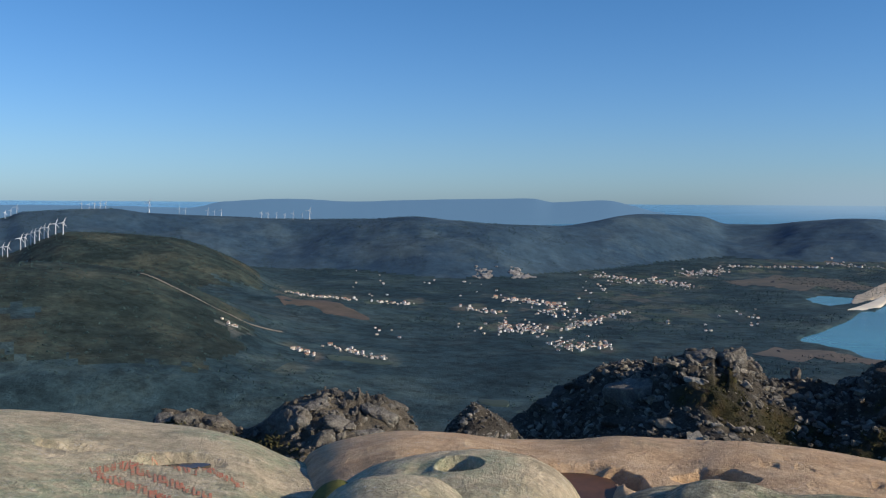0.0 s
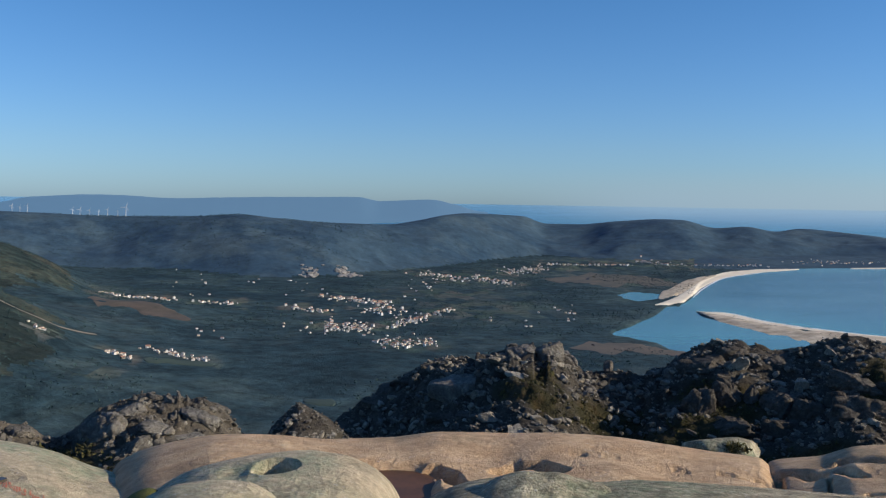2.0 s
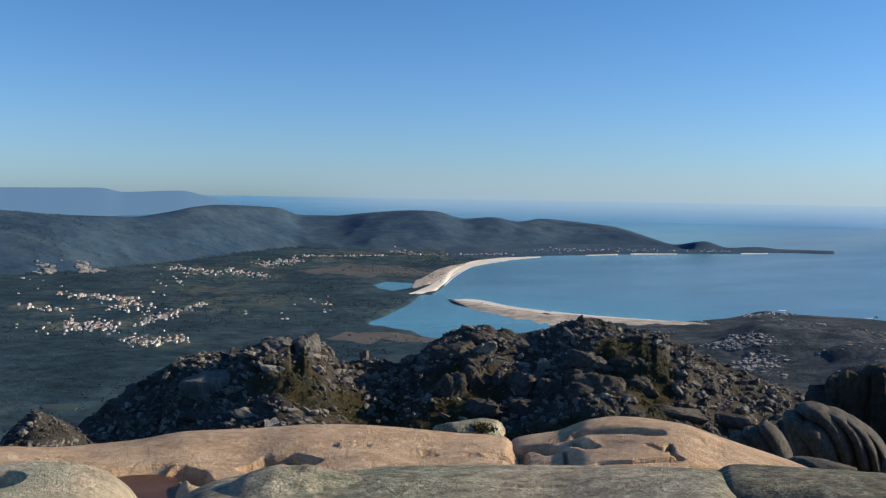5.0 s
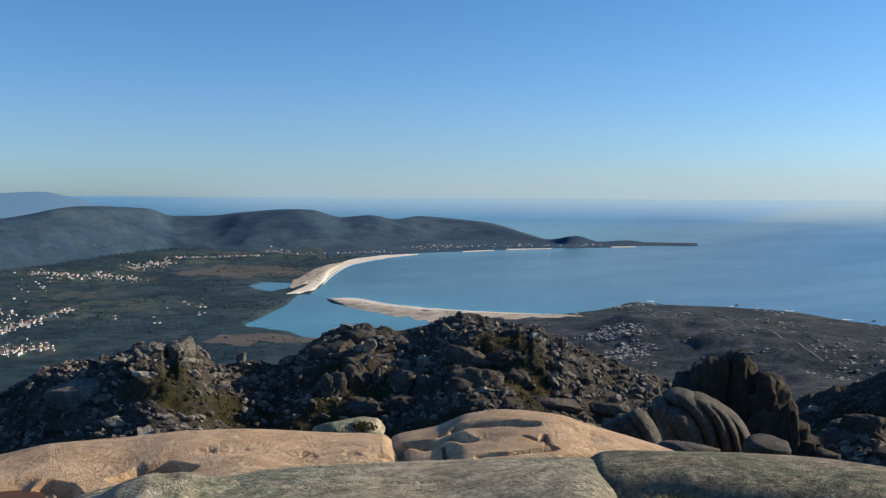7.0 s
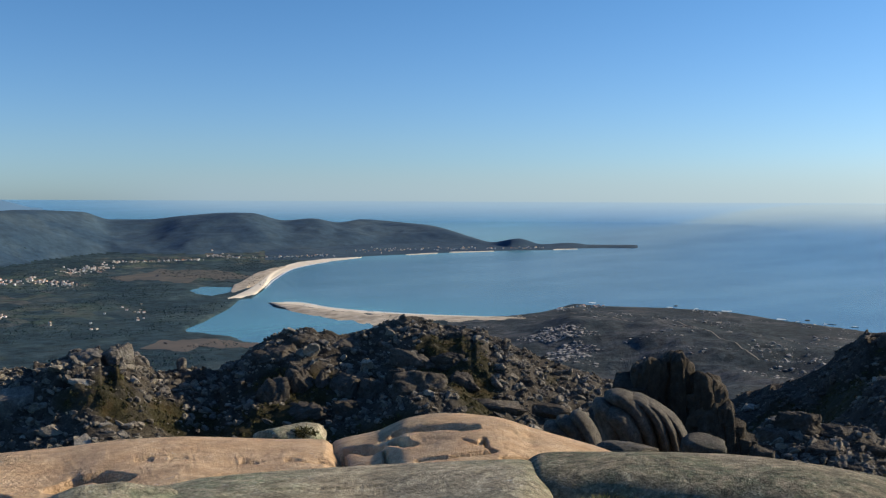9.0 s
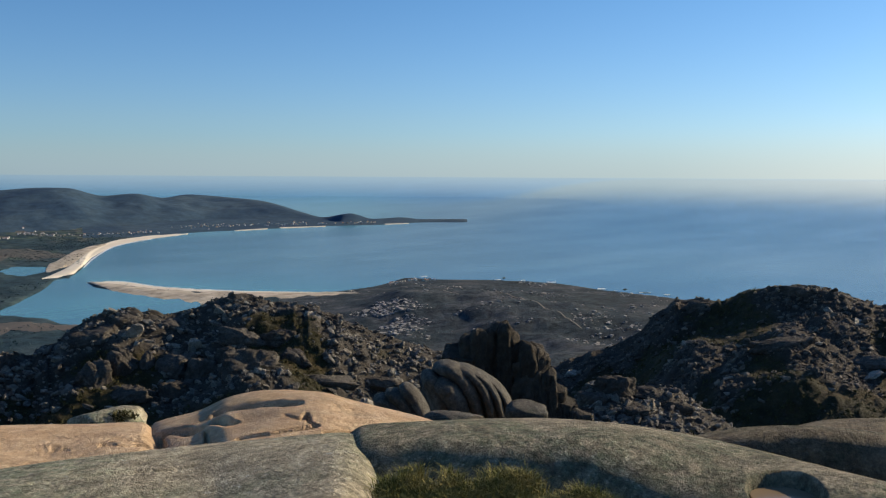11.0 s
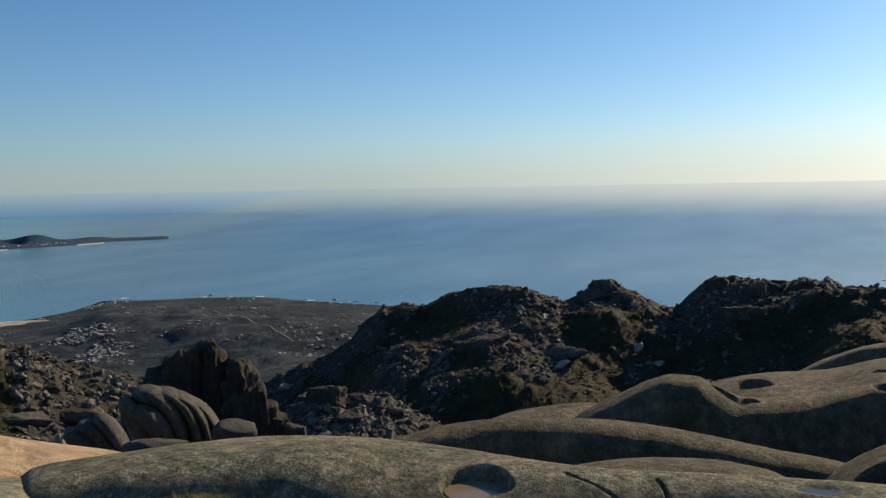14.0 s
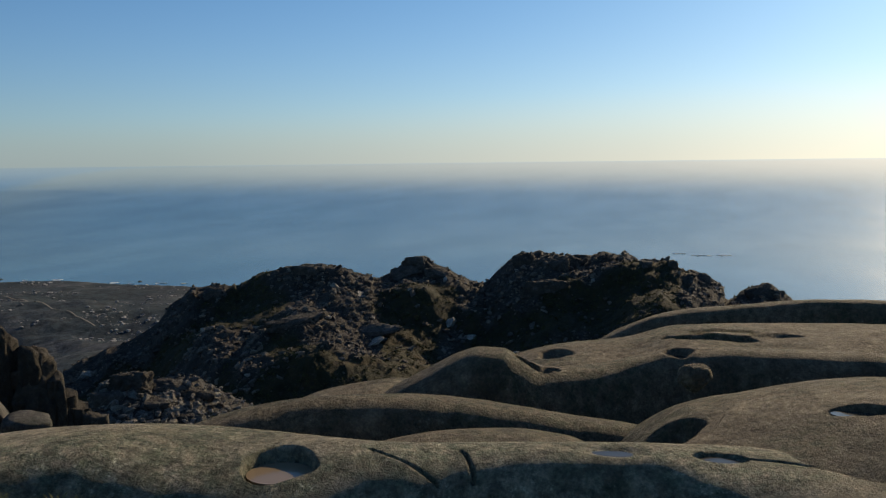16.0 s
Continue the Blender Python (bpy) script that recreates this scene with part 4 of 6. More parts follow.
def crag_mesh(name, crest, rc, lf, df, lb, db, step, nv, heap, seed, material, big=3.0, jag=0.7, smear=0.7, bias=0.0, sodden=0.0, relief=1.0):
    """A rocky ridge whose top follows crest (bearing, height angle), rc metres off; heap boulders lie over it."""
    g = np.random.default_rng(seed)
    ce = curve(crest)
    a0, a1 = min(c[0] for c in crest), max(c[0] for c in crest)
    az = np.arange(a0, a1 + 1e-6, step)
    v = np.concatenate([-np.linspace(1, 0, nv), np.linspace(0, 1, nv // 3)[1:]])
    A, V = np.meshgrid(az, v, indexing="ij")
    rcf = curve(rc)(A) if isinstance(rc, (list, tuple)) else np.full_like(A, rc)
    u = np.abs(V)
    fall = (1 - (1 - np.minimum(u, 1) ** 1.5) ** 0.8) * 0.8 + 0.2 * u
    R = rcf + np.where(V < 0, lf * V, lb * V)
    Z = -np.where(V < 0, df, db) * fall
    U = np.radians(A) * rcf                       # metres along the ridge
    S = np.where(V < 0, V * math.hypot(lf, df), V * math.hypot(lb, db))
    X0, Y0 = at(A, R)
    hgt = 1.2 * big * fbm(U / 17, S / 14, 2, seed + 11) + 1.3 * fbm(U / 9, S / 9, 4, seed) + 0.45 * fbm(U / 2.2, S / 2.2, 4, seed + 5)
    rocks = np.zeros_like(A)
    du, ds = abs(np.radians(step) * np.mean(rcf)), math.hypot(lf, df) / nv
    for k in range(heap):
        ca, cs = g.uniform(U.min(), U.max()), g.uniform(S.min(), S.max() * 0.6)
        size = 0.45 + (big - 0.45) * g.random() ** 3.2
        b = size * g.uniform(0.5, 0.95)
        rot, h = g.uniform(0, 3.14), size * g.uniform(0.25, 0.55)
        i = np.searchsorted(az, np.degrees(ca / np.mean(rcf)))
        i0, i1 = max(0, int(i - 1.6 * size / du) - 2), int(i + 1.6 * size / du) + 3
        j = np.searchsorted(S[0], cs)
        j0, j1 = max(0, int(j - 3.0 * size / ds) - 2), int(j + 3.0 * size / ds) + 3
        x, y = U[i0:i1, j0:j1] - ca, S[i0:i1, j0:j1] - cs
        if x.size == 0:
            continue
        p, q = x * math.cos(rot) + y * math.sin(rot), -x * math.sin(rot) + y * math.cos(rot)
        tilt = 1 + 0.3 * (p / size) * g.uniform(-1, 1) + 0.3 * (q / b) * g.uniform(-1, 1)
        d = np.abs(p / size) ** 2.6 + np.abs(q / b) ** 2.6
        lump = h * np.maximum(1 - d, 0) ** 0.42 * tilt
        rocks[i0:i1, j0:j1] = np.maximum(rocks[i0:i1, j0:j1], lump)
    wx, wy = U + 1.2 * fbm(U / 3, S / 3, 2, seed + 40), S + 1.2 * fbm(U / 3 + 9, S / 3, 2, seed + 41)
    bare = smooth(-0.18, 0.12, fbm(U / 13, S / 16, 3, seed + 60) + 0.35 * (1 - smooth(0.0, 0.25, np.abs(V))) + bias - sodden * smooth(0.2, 0.45, -V))
    joint = big * (0.55 * blocky(wx / (2.1 * big), wy / (1.5 * big), seed + 70) + 0.22 * blocky(wx / (0.7 * big), wy / (0.55 * big), seed + 80) + 0.08 * blocky(wx / (0.28 * big), wy / (0.24 * big), seed + 90))
    for _ in range(2):
        joint = (np.roll(joint, 1, 0) + 2 * joint + np.roll(joint, -1, 0)) / 4
    joint = joint * relief * 0.45
    disp = hgt * jag + np.maximum(rocks, joint) * (0.12 + 0.88 * bare)
    soil = np.clip(1.15 - 1.3 * bare, 0, 1)
    side = np.where(V < 0.05, -1.0, 0.6)
    R2 = R + side * 0.55 * disp
    Z = Z + 0.83 * disp
    want = np.tan(np.radians(ce(az)))
    zc = np.zeros(len(az))
    for _ in range(4):
        tan = (Z + zc[:, None] - EYE - np.interp(-A, YAWS, SHIFT[2])) / R2
        k = tan.argmax(1)
        have = tan[np.arange(len(az)), k]
        n = max(1, int(smear / step))
        gap = np.convolve(np.pad(want - have, n, mode="edge"), np.ones(2 * n + 1) / (2 * n + 1), "valid")
        zc += gap * R2[np.arange(len(az)), k]
    # the peaks of the outline belong to the top; lower down the slope runs on evenly
    m = int(5 / step)
    win = np.hanning(2 * m + 3)[1:-1]
    even = np.convolve(np.pad(zc, m, mode="edge"), win / win.sum(), "valid")
    even = np.minimum(even, zc + 4)
    keep = 1 - smooth(0.04, 0.34, np.abs(V) + 0.05 * fbm(U / 6, S / 6, 3, seed + 8))
    Z = Z + even[:, None] + (zc - even)[:, None] * keep
    X, Y = at(A, R2)
    me = grid_mesh(name, X, Y, Z, material, True)
    me.attributes.new("soil", "FLOAT", "POINT").data.foreach_set("value", soil.astype(np.float32).ravel())
    return me, (X, Y, Z, soil)


CRAGS = {}


def rock_points(seed, sub, power=3.0, chops=9, rugged=0.16):
    """Corner places and faces of a loose granite block."""
    g = np.random.default_rng(seed)
    bm = bmesh.new()
    bmesh.ops.create_icosphere(bm, subdivisions=sub, radius=1)
    P = np.array([v.co[:] for v in bm.verts])
    F = np.array([[v.index for v in f.verts] for f in bm.faces])
    bm.free()
    P = P / (np.sum(np.abs(P) ** power, 1) ** (1 / power))[:, None]
    for _ in range(chops):
        n = g.normal(size=3)
        n /= np.linalg.norm(n)
        P = P - np.outer(np.maximum(P @ n - g.uniform(0.5, 0.85), 0) * 0.95, n)
    f = fbm(P[:, 0] * 2 + P[:, 2] * 0.8 + 9, P[:, 1] * 2 - P[:, 2] * 1.1, 4, seed)
    return P * (1 + rugged * f)[:, None], F


BLOCKS = []
for k in range(10):
    P, F = rock_points(200 + k, 4, 4.0 + 0.4 * (k % 5), 8)
    BLOCKS.append(tri_mesh("rock", P, F, BOULDER))
CHIPS = [rock_points(300 + k, 3, 4.5, 8) for k in range(10)]
BITS = [rock_points(340 + k, 2, 5.0, 6, 0.22) for k in range(10)]


def crag(name, label, *args, rocks=60, rubble=400, largest=2.4, bit=0.6, dip=(14, 0), strike=0, scree=0.0, loose=BOULDER):
    """A crag: its rock face, the larger loose rocks one by one, and the rubble between. The blocks share one dip and
    strike, as jointed granite does, and lie thickest where the ground is bare."""
    me, (X, Y, Z, soil) = crag_mesh("rock_face", *args)
    CRAGS[label] = (X, Y, Z, soil)
    e = tagged(new(name), label, "crag")
    part("rock_face", me, e)
    g = np.random.default_rng(args[9] + 500)
    nu, nv = X.shape
    lo, hi = int(nv * 0.2), int(nv * 0.8)
    nest = fbm(X / 7, Y / 7 + Z / 5, 3, args[9] + 301)
    thick = np.clip(1.0 - 1.25 * soil + 0.9 * nest + scree, 0.03, 1)

    def place(top):
        while True:
            i, j = int(g.integers(2, nu - 2)), int(g.integers(lo, top))
            if g.random() < thick[i, j]:
                return i, j

    def lie():
        return dip[0] + g.normal() * 13, dip[1] + g.normal() * 13, strike + g.normal() * 22 + 90 * int(g.integers(0, 2))
    for k in range(rocks):
        i, j = place(int(nv * 0.7))
        s = 0.45 + (largest - 0.45) * g.random() ** 3.0
        o = part("rock", BLOCKS[int(g.integers(0, 10))], e)
        o.matrix_basis = pose(X[i, j], Y[i, j], Z[i, j] - 0.1 * s, *lie()) @ Matrix.Diagonal((s * g.uniform(0.8, 1.6), s * g.uniform(0.6, 1.0), s * g.uniform(0.45, 0.8), 1))
    V, F, n = [], [], 0
    for k in range(rubble):
        i, j = place(hi)
        s = bit * (0.32 + 1.15 * g.random() ** 3.0)
        s *= 0.6 if j > nv * 0.72 else 1.0
        P, f = (CHIPS if s > 1.2 * bit else BITS)[int(g.integers(0, 10))]
        m = np.array(pose(0, 0, 0, *lie()).to_3x3())
        V.append((P * (s * g.uniform(0.7, 1.5), s * g.uniform(0.6, 1.0), s * g.uniform(0.45, 0.9))) @ m.T + (X[i, j] + g.normal() * 0.1, Y[i, j] + g.normal() * 0.1, Z[i, j] + 0.15 * s))
        F.append(f + n)
        n += len(P)
    tagged(part("rubble", tri_mesh("rubble", np.concatenate(V), np.concatenate(F), loose), e), kind="stuff")
    return e


LONG, RIDGE, LOW, HOLLOW = "long dark crag strewn with granite boulders", "jagged dark granite ridge above heath", "low dark crag with pale weathered boulders", "broken dark boulder heap in a hollow"
crag("crag", LOW,
     [(18.5, -14.2), (17.5, -12.76), (16.5, -12.26), (14.9, -12.45), (13.3, -12.92), (11.9, -13.6), (11.2, -13.4), (10.2, -12.37), (8.8, -11.91), (7.3, -11.44), (5, -11.64),
      (3.3, -11.99), (2.2, -13.02), (1.4, -13.86), (0.6, -15)], 62, 22, 9, 10, 12, 0.1, 110, 8, 3, CRAG, 2.2, 0.5, 1.2, -0.12, 0.0, 0.7, rocks=14, rubble=1300, largest=0.7, bit=0.24, dip=(8, -18), strike=20, scree=0.1)
crag("crag", "small pointed crag beside a meadow",
     [(0.8, -15), (-0.3, -13.75), (-1.7, -12.42), (-2.4, -12.31), (-3.5, -13.14), (-4.6, -13.7), (-5.6, -15)], 75, 16, 8, 10, 12, 0.1, 80, 6, 13, CRAG, 1.8, 0.35, 1.0, -0.15, 0.0, 0.45, rocks=6, rubble=700, largest=0.6, bit=0.22, scree=0.5)
crag("crag", LONG,
     [(-2.6, -15), (-4.2, -13.3), (-6.6, -11.7), (-9, -10.37), (-10.3, -9.58), (-13.6, -9.26), (-14.9, -8.73), (-17.3, -8.69), (-18.7, -9.38), (-19.6, -10.06),
      (-21.2, -9.95), (-22.9, -10.05), (-24.3, -9.52), (-26.1, -8.29), (-28.2, -7.76), (-31, -8.17), (-33.4, -7.4), (-34.9, -7.07), (-36.8, -7.61),
      (-38.9, -7.86), (-40.5, -8.45), (-43.2, -9.61), (-46.7, -10.64), (-50, -11.6), (-53, -13.5)], 120, 62, 26, 30, 30, 0.1, 190, 40, 23, CRAG, 2.4, 1.0, 0.8, 0.2, 0.1, rocks=170, rubble=9000, largest=1.9, bit=0.42, dip=(10, 18), strike=-25, scree=0.2)
crag("crag", RIDGE,
     [(-54, -11.6), (-55.8, -10.78), (-57.9, -10.08), (-59.3, -9.21), (-61.1, -7.46), (-62.8, -7.09), (-63.8, -7.24), (-65.5, -6.53), (-68.6, -6.09), (-70.2, -6.25), (-71.2, -6.63),
      (-72.5, -7.02), (-73.8, -6.48), (-75, -5.71), (-76.6, -6.37), (-78.1, -7.11), (-78.9, -7.39), (-79.7, -7.04), (-80.7, -6), (-82.1, -5.49), (-84.5, -5.73),
      (-87.3, -5.55), (-89, -5.98), (-90.6, -5.96), (-91.6, -6.79), (-92.4, -6.54), (-93.9, -8.07), (-95.2, -7.43), (-96.4, -7.26), (-97.4, -8.2), (-100, -10)],
     150, 82, 25, 30, 40, 0.1, 200, 15, 33, HEATH_CRAG, 3.0, 1.0, 0.9, 0.0, 0.38, 0.85, rocks=60, rubble=8000, largest=1.2, bit=0.36, dip=(12, -14), strike=-70, scree=0.08, loose=RUSTY)
crag("crag", HOLLOW,
     [(-54.6, -14.5), (-56.5, -12.3), (-57.9, -12.1), (-59.3, -12.59), (-61.1, -12.49), (-62.8, -13.37), (-64.6, -14.4), (-66, -15.5)], 52, 14, 7, 12, 10, 0.1, 80, 8, 43, CRAG, 1.2, 0.5, 0.4, -0.1, rocks=14, rubble=1100, largest=0.5, bit=0.2, dip=(12, -14), strike=-60)


def rock_mesh(name, size, seed, material, chops=7, power=2.6, sub=5, rugged=0.16, jointed=False):
    """A boulder: a rounded block with chopped faces and worn edges."""
    g = np.random.default_rng(seed)
    bm = bmesh.new()
    bmesh.ops.create_icosphere(bm, subdivisions=sub, radius=1)
    P = np.array([v.co[:] for v in bm.verts])
    P = P / (np.sum(np.abs(P) ** power, 1) ** (1 / power))[:, None]
    for _ in range(chops):
        n = g.normal(size=3)
        n /= np.linalg.norm(n)
        d = P @ n
        lim = g.uniform(0.62, 0.88)
        over = np.maximum(d - lim, 0)
        P = P - np.outer(over * 0.85, n)
    f = fbm(P[:, 0] * 1.6 + P[:, 2] * 0.7 + 9, P[:, 1] * 1.6 - P[:, 2] * 0.9, 4, seed)
    f2 = np.abs(fbm(P[:, 0] * 3.4 - P[:, 2] * 2.1, P[:, 1] * 3.4 + P[:, 2] * 2.6 + 4, 4, seed + 50))
    P = P * (1 + 0.13 * f - rugged * f2)[:, None]
    if jointed:
        # clefts along the joints and flaking ledges
        q = P * np.array(size) / 0.9
        P = P * (1 - 0.16 * (1 - blocky(q[:, 0] * 0.55 + q[:, 1] * 0.3, q[:, 2] * 0.45 + 0.2 * q[:, 1], seed)) - 0.05 * np.abs(fbm(q[:, 0] * 1.8 + q[:, 1], q[:, 2] * 2.6 - q[:, 1], 4, seed + 7)))[:, None]
    P = P * np.array(size)
    for v, p in zip(bm.verts, P):
        v.co = p
    me = bpy.data.meshes.new(name)
    bm.to_mesh(me)
    bm.free()
    me.polygons.foreach_set("use_smooth", np.ones(len(me.polygons), bool))
    me.materials.append(material)
    return me


def on_crag(label, az, el):
    """How far off the slope of a crag is met on a bearing and height angle."""
    cx, cy = at(az, 0)
    X, Y, Z, _s = CRAGS[label]
    R = np.hypot(X - cx, Y - cy)
    d = (np.degrees(np.arctan2(-(X - cx), Y - cy)) - az) ** 2 + (np.degrees(np.arctan2(Z - EYE, R)) - el) ** 2 + 1e-4 * R
    i, j = np.unravel_index(d.argmin(), d.shape)
    return float(R[i, j])


def boulder(name, label, az, el, r, size, seed, turn=(0, 0, 0), material=BOULDER, category="boulder", sunk=None, **kw):
    if sunk is not None:
        r = on_crag(LONG, az, el) + sunk
    x, y = (float(q) for q in at(az, r))
    ob = new(name, rock_mesh(name, size, seed, material, **kw))
    ob.matrix_world = pose(x, y, float(rise(az, el, r)), *turn)
    return tagged(ob, label, category)


def outcrop(label, on, blocks, seed, sunk=0.4, material=OUTCROP, power=5.5):
    """A mass of fitted granite blocks bedded in a crag: bearing, height angle, half width and half height in degrees, lean."""
    e = tagged(new("outcrop"), label, "outcrop")
    for k, (az, el, hw, hh, lean) in enumerate(blocks):
        r = on_crag(on, az, el)
        w, h = math.tan(radians(hw)) * r, math.tan(radians(hh)) * r
        d = 0.8 * min(w, 1.6 * h) + 0.3
        r += sunk * d
        x, y = (float(q) for q in at(az, r))
        o = part("block", rock_mesh("block", (w * 1.28, d, h * 1.15), seed + k, material, 9, power, 5, 0.22, True), e)
        o.matrix_world = pose(x, y, float(rise(az, el, r)), 8 * math.sin(seed + 2.4 * k), lean, az + 14 * math.sin(seed + 1.7 * k))
    return e


# the masses that stand out of the crags
outcrop("dark granite outcrop split by upright joints", LONG,
        [(-26.4, -12.1, 1.0, 1.35, -4), (-28.2, -11.5, 0.95, 1.25, 3), (-29.45, -11.2, 0.5, 1.05, -2), (-30.9, -11.7, 1.05, 1.15, 6), (-32.6, -12.0, 0.95, 1.1, 10), (-31.3, -13.0, 1.4, 0.8, 4), (-28.2, -13.0, 1.5, 0.8, -3)], 610)
outcrop("dark overhanging granite mass on the crag", LONG,
        [(-35.2, -10.1, 1.5, 0.9, 6), (-37.4, -10.0, 1.3, 0.85, 14), (-35.4, -11.4, 1.5, 0.95, 2), (-38.1, -11.2, 1.0, 0.8, 12), (-33.9, -11.2, 0.6, 0.9, -4), (-39.6, -12.5, 2.3, 0.5, 6), (-42.6, -12.7, 1.9, 0.45, 5)], 640)
outcrop("dark rock wall under the crag top", LONG, [(-26.6, -9.6, 1.4, 0.9, -5), (-28.2, -8.7, 0.9, 0.6, 4), (-25.1, -10.2, 1.0, 0.7, -8), (-30.6, -9.0, 1.0, 0.5, 6)], 660)
outcrop("rounded granite blocks on the crag top", LONG, [(-15.9, -9.35, 1.05, 0.75, -8), (-17.4, -9.15, 0.85, 0.8, 3), (-18.5, -9.65, 0.6, 0.75, 9), (-15.0, -9.0, 0.5, 0.4, -10)], 680, 0.3, BOULDER, 3.2)
outcrop("stacked granite slabs on the crag flank", LONG, [(-7.3, -11.6, 0.9, 0.45, -14), (-8.4, -11.2, 0.7, 0.4, -12), (-6.6, -12.3, 0.7, 0.4, -10), (-9.4, -10.6, 1.0, 0.4, -16), (-11.0, -13.1, 1.0, 0.3, -6), (-12.4, -13.0, 0.7, 0.25, -4), (-9.4, -12.2, 0.5, 0.5, 0)], 700, 0.3)
outcrop("pale weathered granite blocks on the low crag", LOW, [(9.3, -13.7, 1.2, 1.15, -10), (7.6, -14.6, 0.9, 0.6, -20), (6.4, -13.6, 1.2, 0.5, 10), (5.6, -12.2, 1.5, 0.4, 6), (3.9, -13.0, 1.1, 0.5, 14), (3.0, -12.6, 0.8, 0.5, 20), (7.9, -12.4, 0.8, 0.4, -12), (4.6, -14.2, 1.0, 0.4, 8)], 720, 0.3, BOULDER, 3.4)
outcrop("low broken granite rocks beside the pale dome", LOW, [(15.6, -13.0, 0.8, 0.5, -6), (13.9, -13.3, 0.7, 0.5, 6), (16.9, -12.9, 0.6, 0.4, -8), (12.6, -13.9, 0.6, 0.4, 8)], 740, 0.3, BOULDER, 3.4)
outcrop("pointed granite peak of the ridge", RIDGE, [(-75.0, -6.3, 0.8, 0.55, -2), (-74.2, -6.9, 0.8, 0.5, -14), (-76.2, -6.9, 0.8, 0.5, 12)], 760)
outcrop("dark granite cliff on the ridge", RIDGE, [(-81.8, -6.4, 0.7, 0.85, -6), (-83.4, -6.5, 0.9, 0.9, 2), (-84.6, -6.4, 0.55, 0.75, 3), (-83.0, -8.0, 1.4, 0.8, -4)], 780)
outcrop("small granite horns at the end of the ridge", RIDGE, [(-90.6, -6.4, 0.4, 0.42, 0), (-92.4, -7.1, 0.45, 0.5, 4), (-95.7, -7.8, 0.9, 0.4, 3), (-89.0, -6.4, 0.5, 0.35, 0)], 800)
outcrop("dark granite heads along the ridge", RIDGE, [(-65.7, -7.0, 0.7, 0.4, -6), (-68.4, -6.6, 1.0, 0.42, 0), (-62.7, -7.6, 0.6, 0.4, -4), (-67.5, -9.6, 1.6, 0.5, -6), (-72.0, -10.4, 1.8, 0.45, -8)], 820)
outcrop("dark rounded boulder and split rocks in the hollow", HOLLOW, [(-57.9, -12.9, 1.15, 0.95, 0), (-60.2, -13.1, 1.0, 0.45, 14), (-56.4, -13.6, 0.8, 0.7, -6), (-61.6, -13.7, 0.9, 0.35, 12), (-59.2, -14.0, 0.9, 0.5, 4)], 840, 0.3)

# single boulders that stand out of the long crag
boulder("boulder", "large smooth pale boulder on the crag", -11.75, -11.5, 96, (3.4, 2.2, 1.75), 1, (0, -10, 2), power=3.6, sunk=1.0, rugged=0.05)
boulder("boulder", "small balanced knob of granite", -20.95, -9.75, 116, (0.7, 0.7, 1.0), 4, (0, 6, 0), sunk=0.3)
boulder("boulder", "pale upright stone on the crag", -8.9, -12.2, 92, (0.6, 0.6, 1.0), 9, (0, 6, 0), sunk=0.3)

# the split tower and the fluted boulders below it
tower = tagged(new("granite_tower"), "dark granite tower split into upright columns", "rock tower")
# bearing, height angle of the top, half width
COLUMNS = [(-46.9, -12.3, 0.75), (-47.6, -11.3, 0.7), (-48.3, -10.4, 0.7), (-48.95, -9.65, 0.55), (-49.45, -9.2, 0.4), (-49.95, -9.12, 0.42), (-50.45, -8.97, 0.4), (-50.95, -8.98, 0.36), (-51.35, -9.4, 0.36),
           (-51.85, -9.9, 0.42), (-52.4, -9.98, 0.4), (-52.95, -10.2, 0.4), (-53.35, -10.75, 0.38), (-53.7, -11.6, 0.4), (-54.2, -12.6, 0.45), (-54.9, -13.3, 0.5), (-55.7, -13.9, 0.5), (-49.6, -9.45, 0.8), (-50.9, -9.3, 0.8), (-52.5, -10.3, 0.9), (-48.4, -11.0, 0.9)]


def column_mesh(w, d, h, seed):
    """An upright granite column: worn, nearly straight sides, ledges and a broken rounded head."""
    n, m = 44, 60
    T, Q = np.meshgrid(np.linspace(0, 1, m), np.linspace(0, 2 * np.pi, n, endpoint=False), indexing="ij")
    head = 1 - 0.5 * np.clip((T - 0.93) / 0.07, 0, 1) ** 3
    k = (np.abs(np.cos(Q)) ** 4 + np.abs(np.sin(Q)) ** 4) ** (-1 / 4)
    ring = np.cos(Q) * 1.3 + seed, np.sin(Q) * 1.3 + T * h * 0.75
    k = k * (1.14 - 0.24 * T) * head * (0.9 + 0.26 * fbm(*ring, 4, seed) + 0.2 * blocky(ring[0] * 1.1, ring[1] * 0.9, seed) - 0.2 * np.abs(fbm(ring[0] * 2.2, ring[1] * 1.6, 4, seed + 9)))
    X, Y = w * k * np.cos(Q), d * k * np.sin(Q)
    Z = (T - 1) * h + 0.04 * h * fbm(X * 1.4 + seed, Y * 1.4, 3, seed) * T
    Z = Z - 0.5 * w * smooth(0.9, 1.0, T) * (0.5 + 0.5 * np.cos(Q - seed))
    V = np.stack([X, Y, Z], -1).reshape(-1, 3)
    F = [(i * n + j, i * n + (j + 1) % n, (i + 1) * n + (j + 1) % n, (i + 1) * n + j) for i in range(m - 1) for j in range(n)]
    F.append(tuple(range((m - 1) * n, m * n)))
    return tri_mesh("column", V, F, TOWER, True)


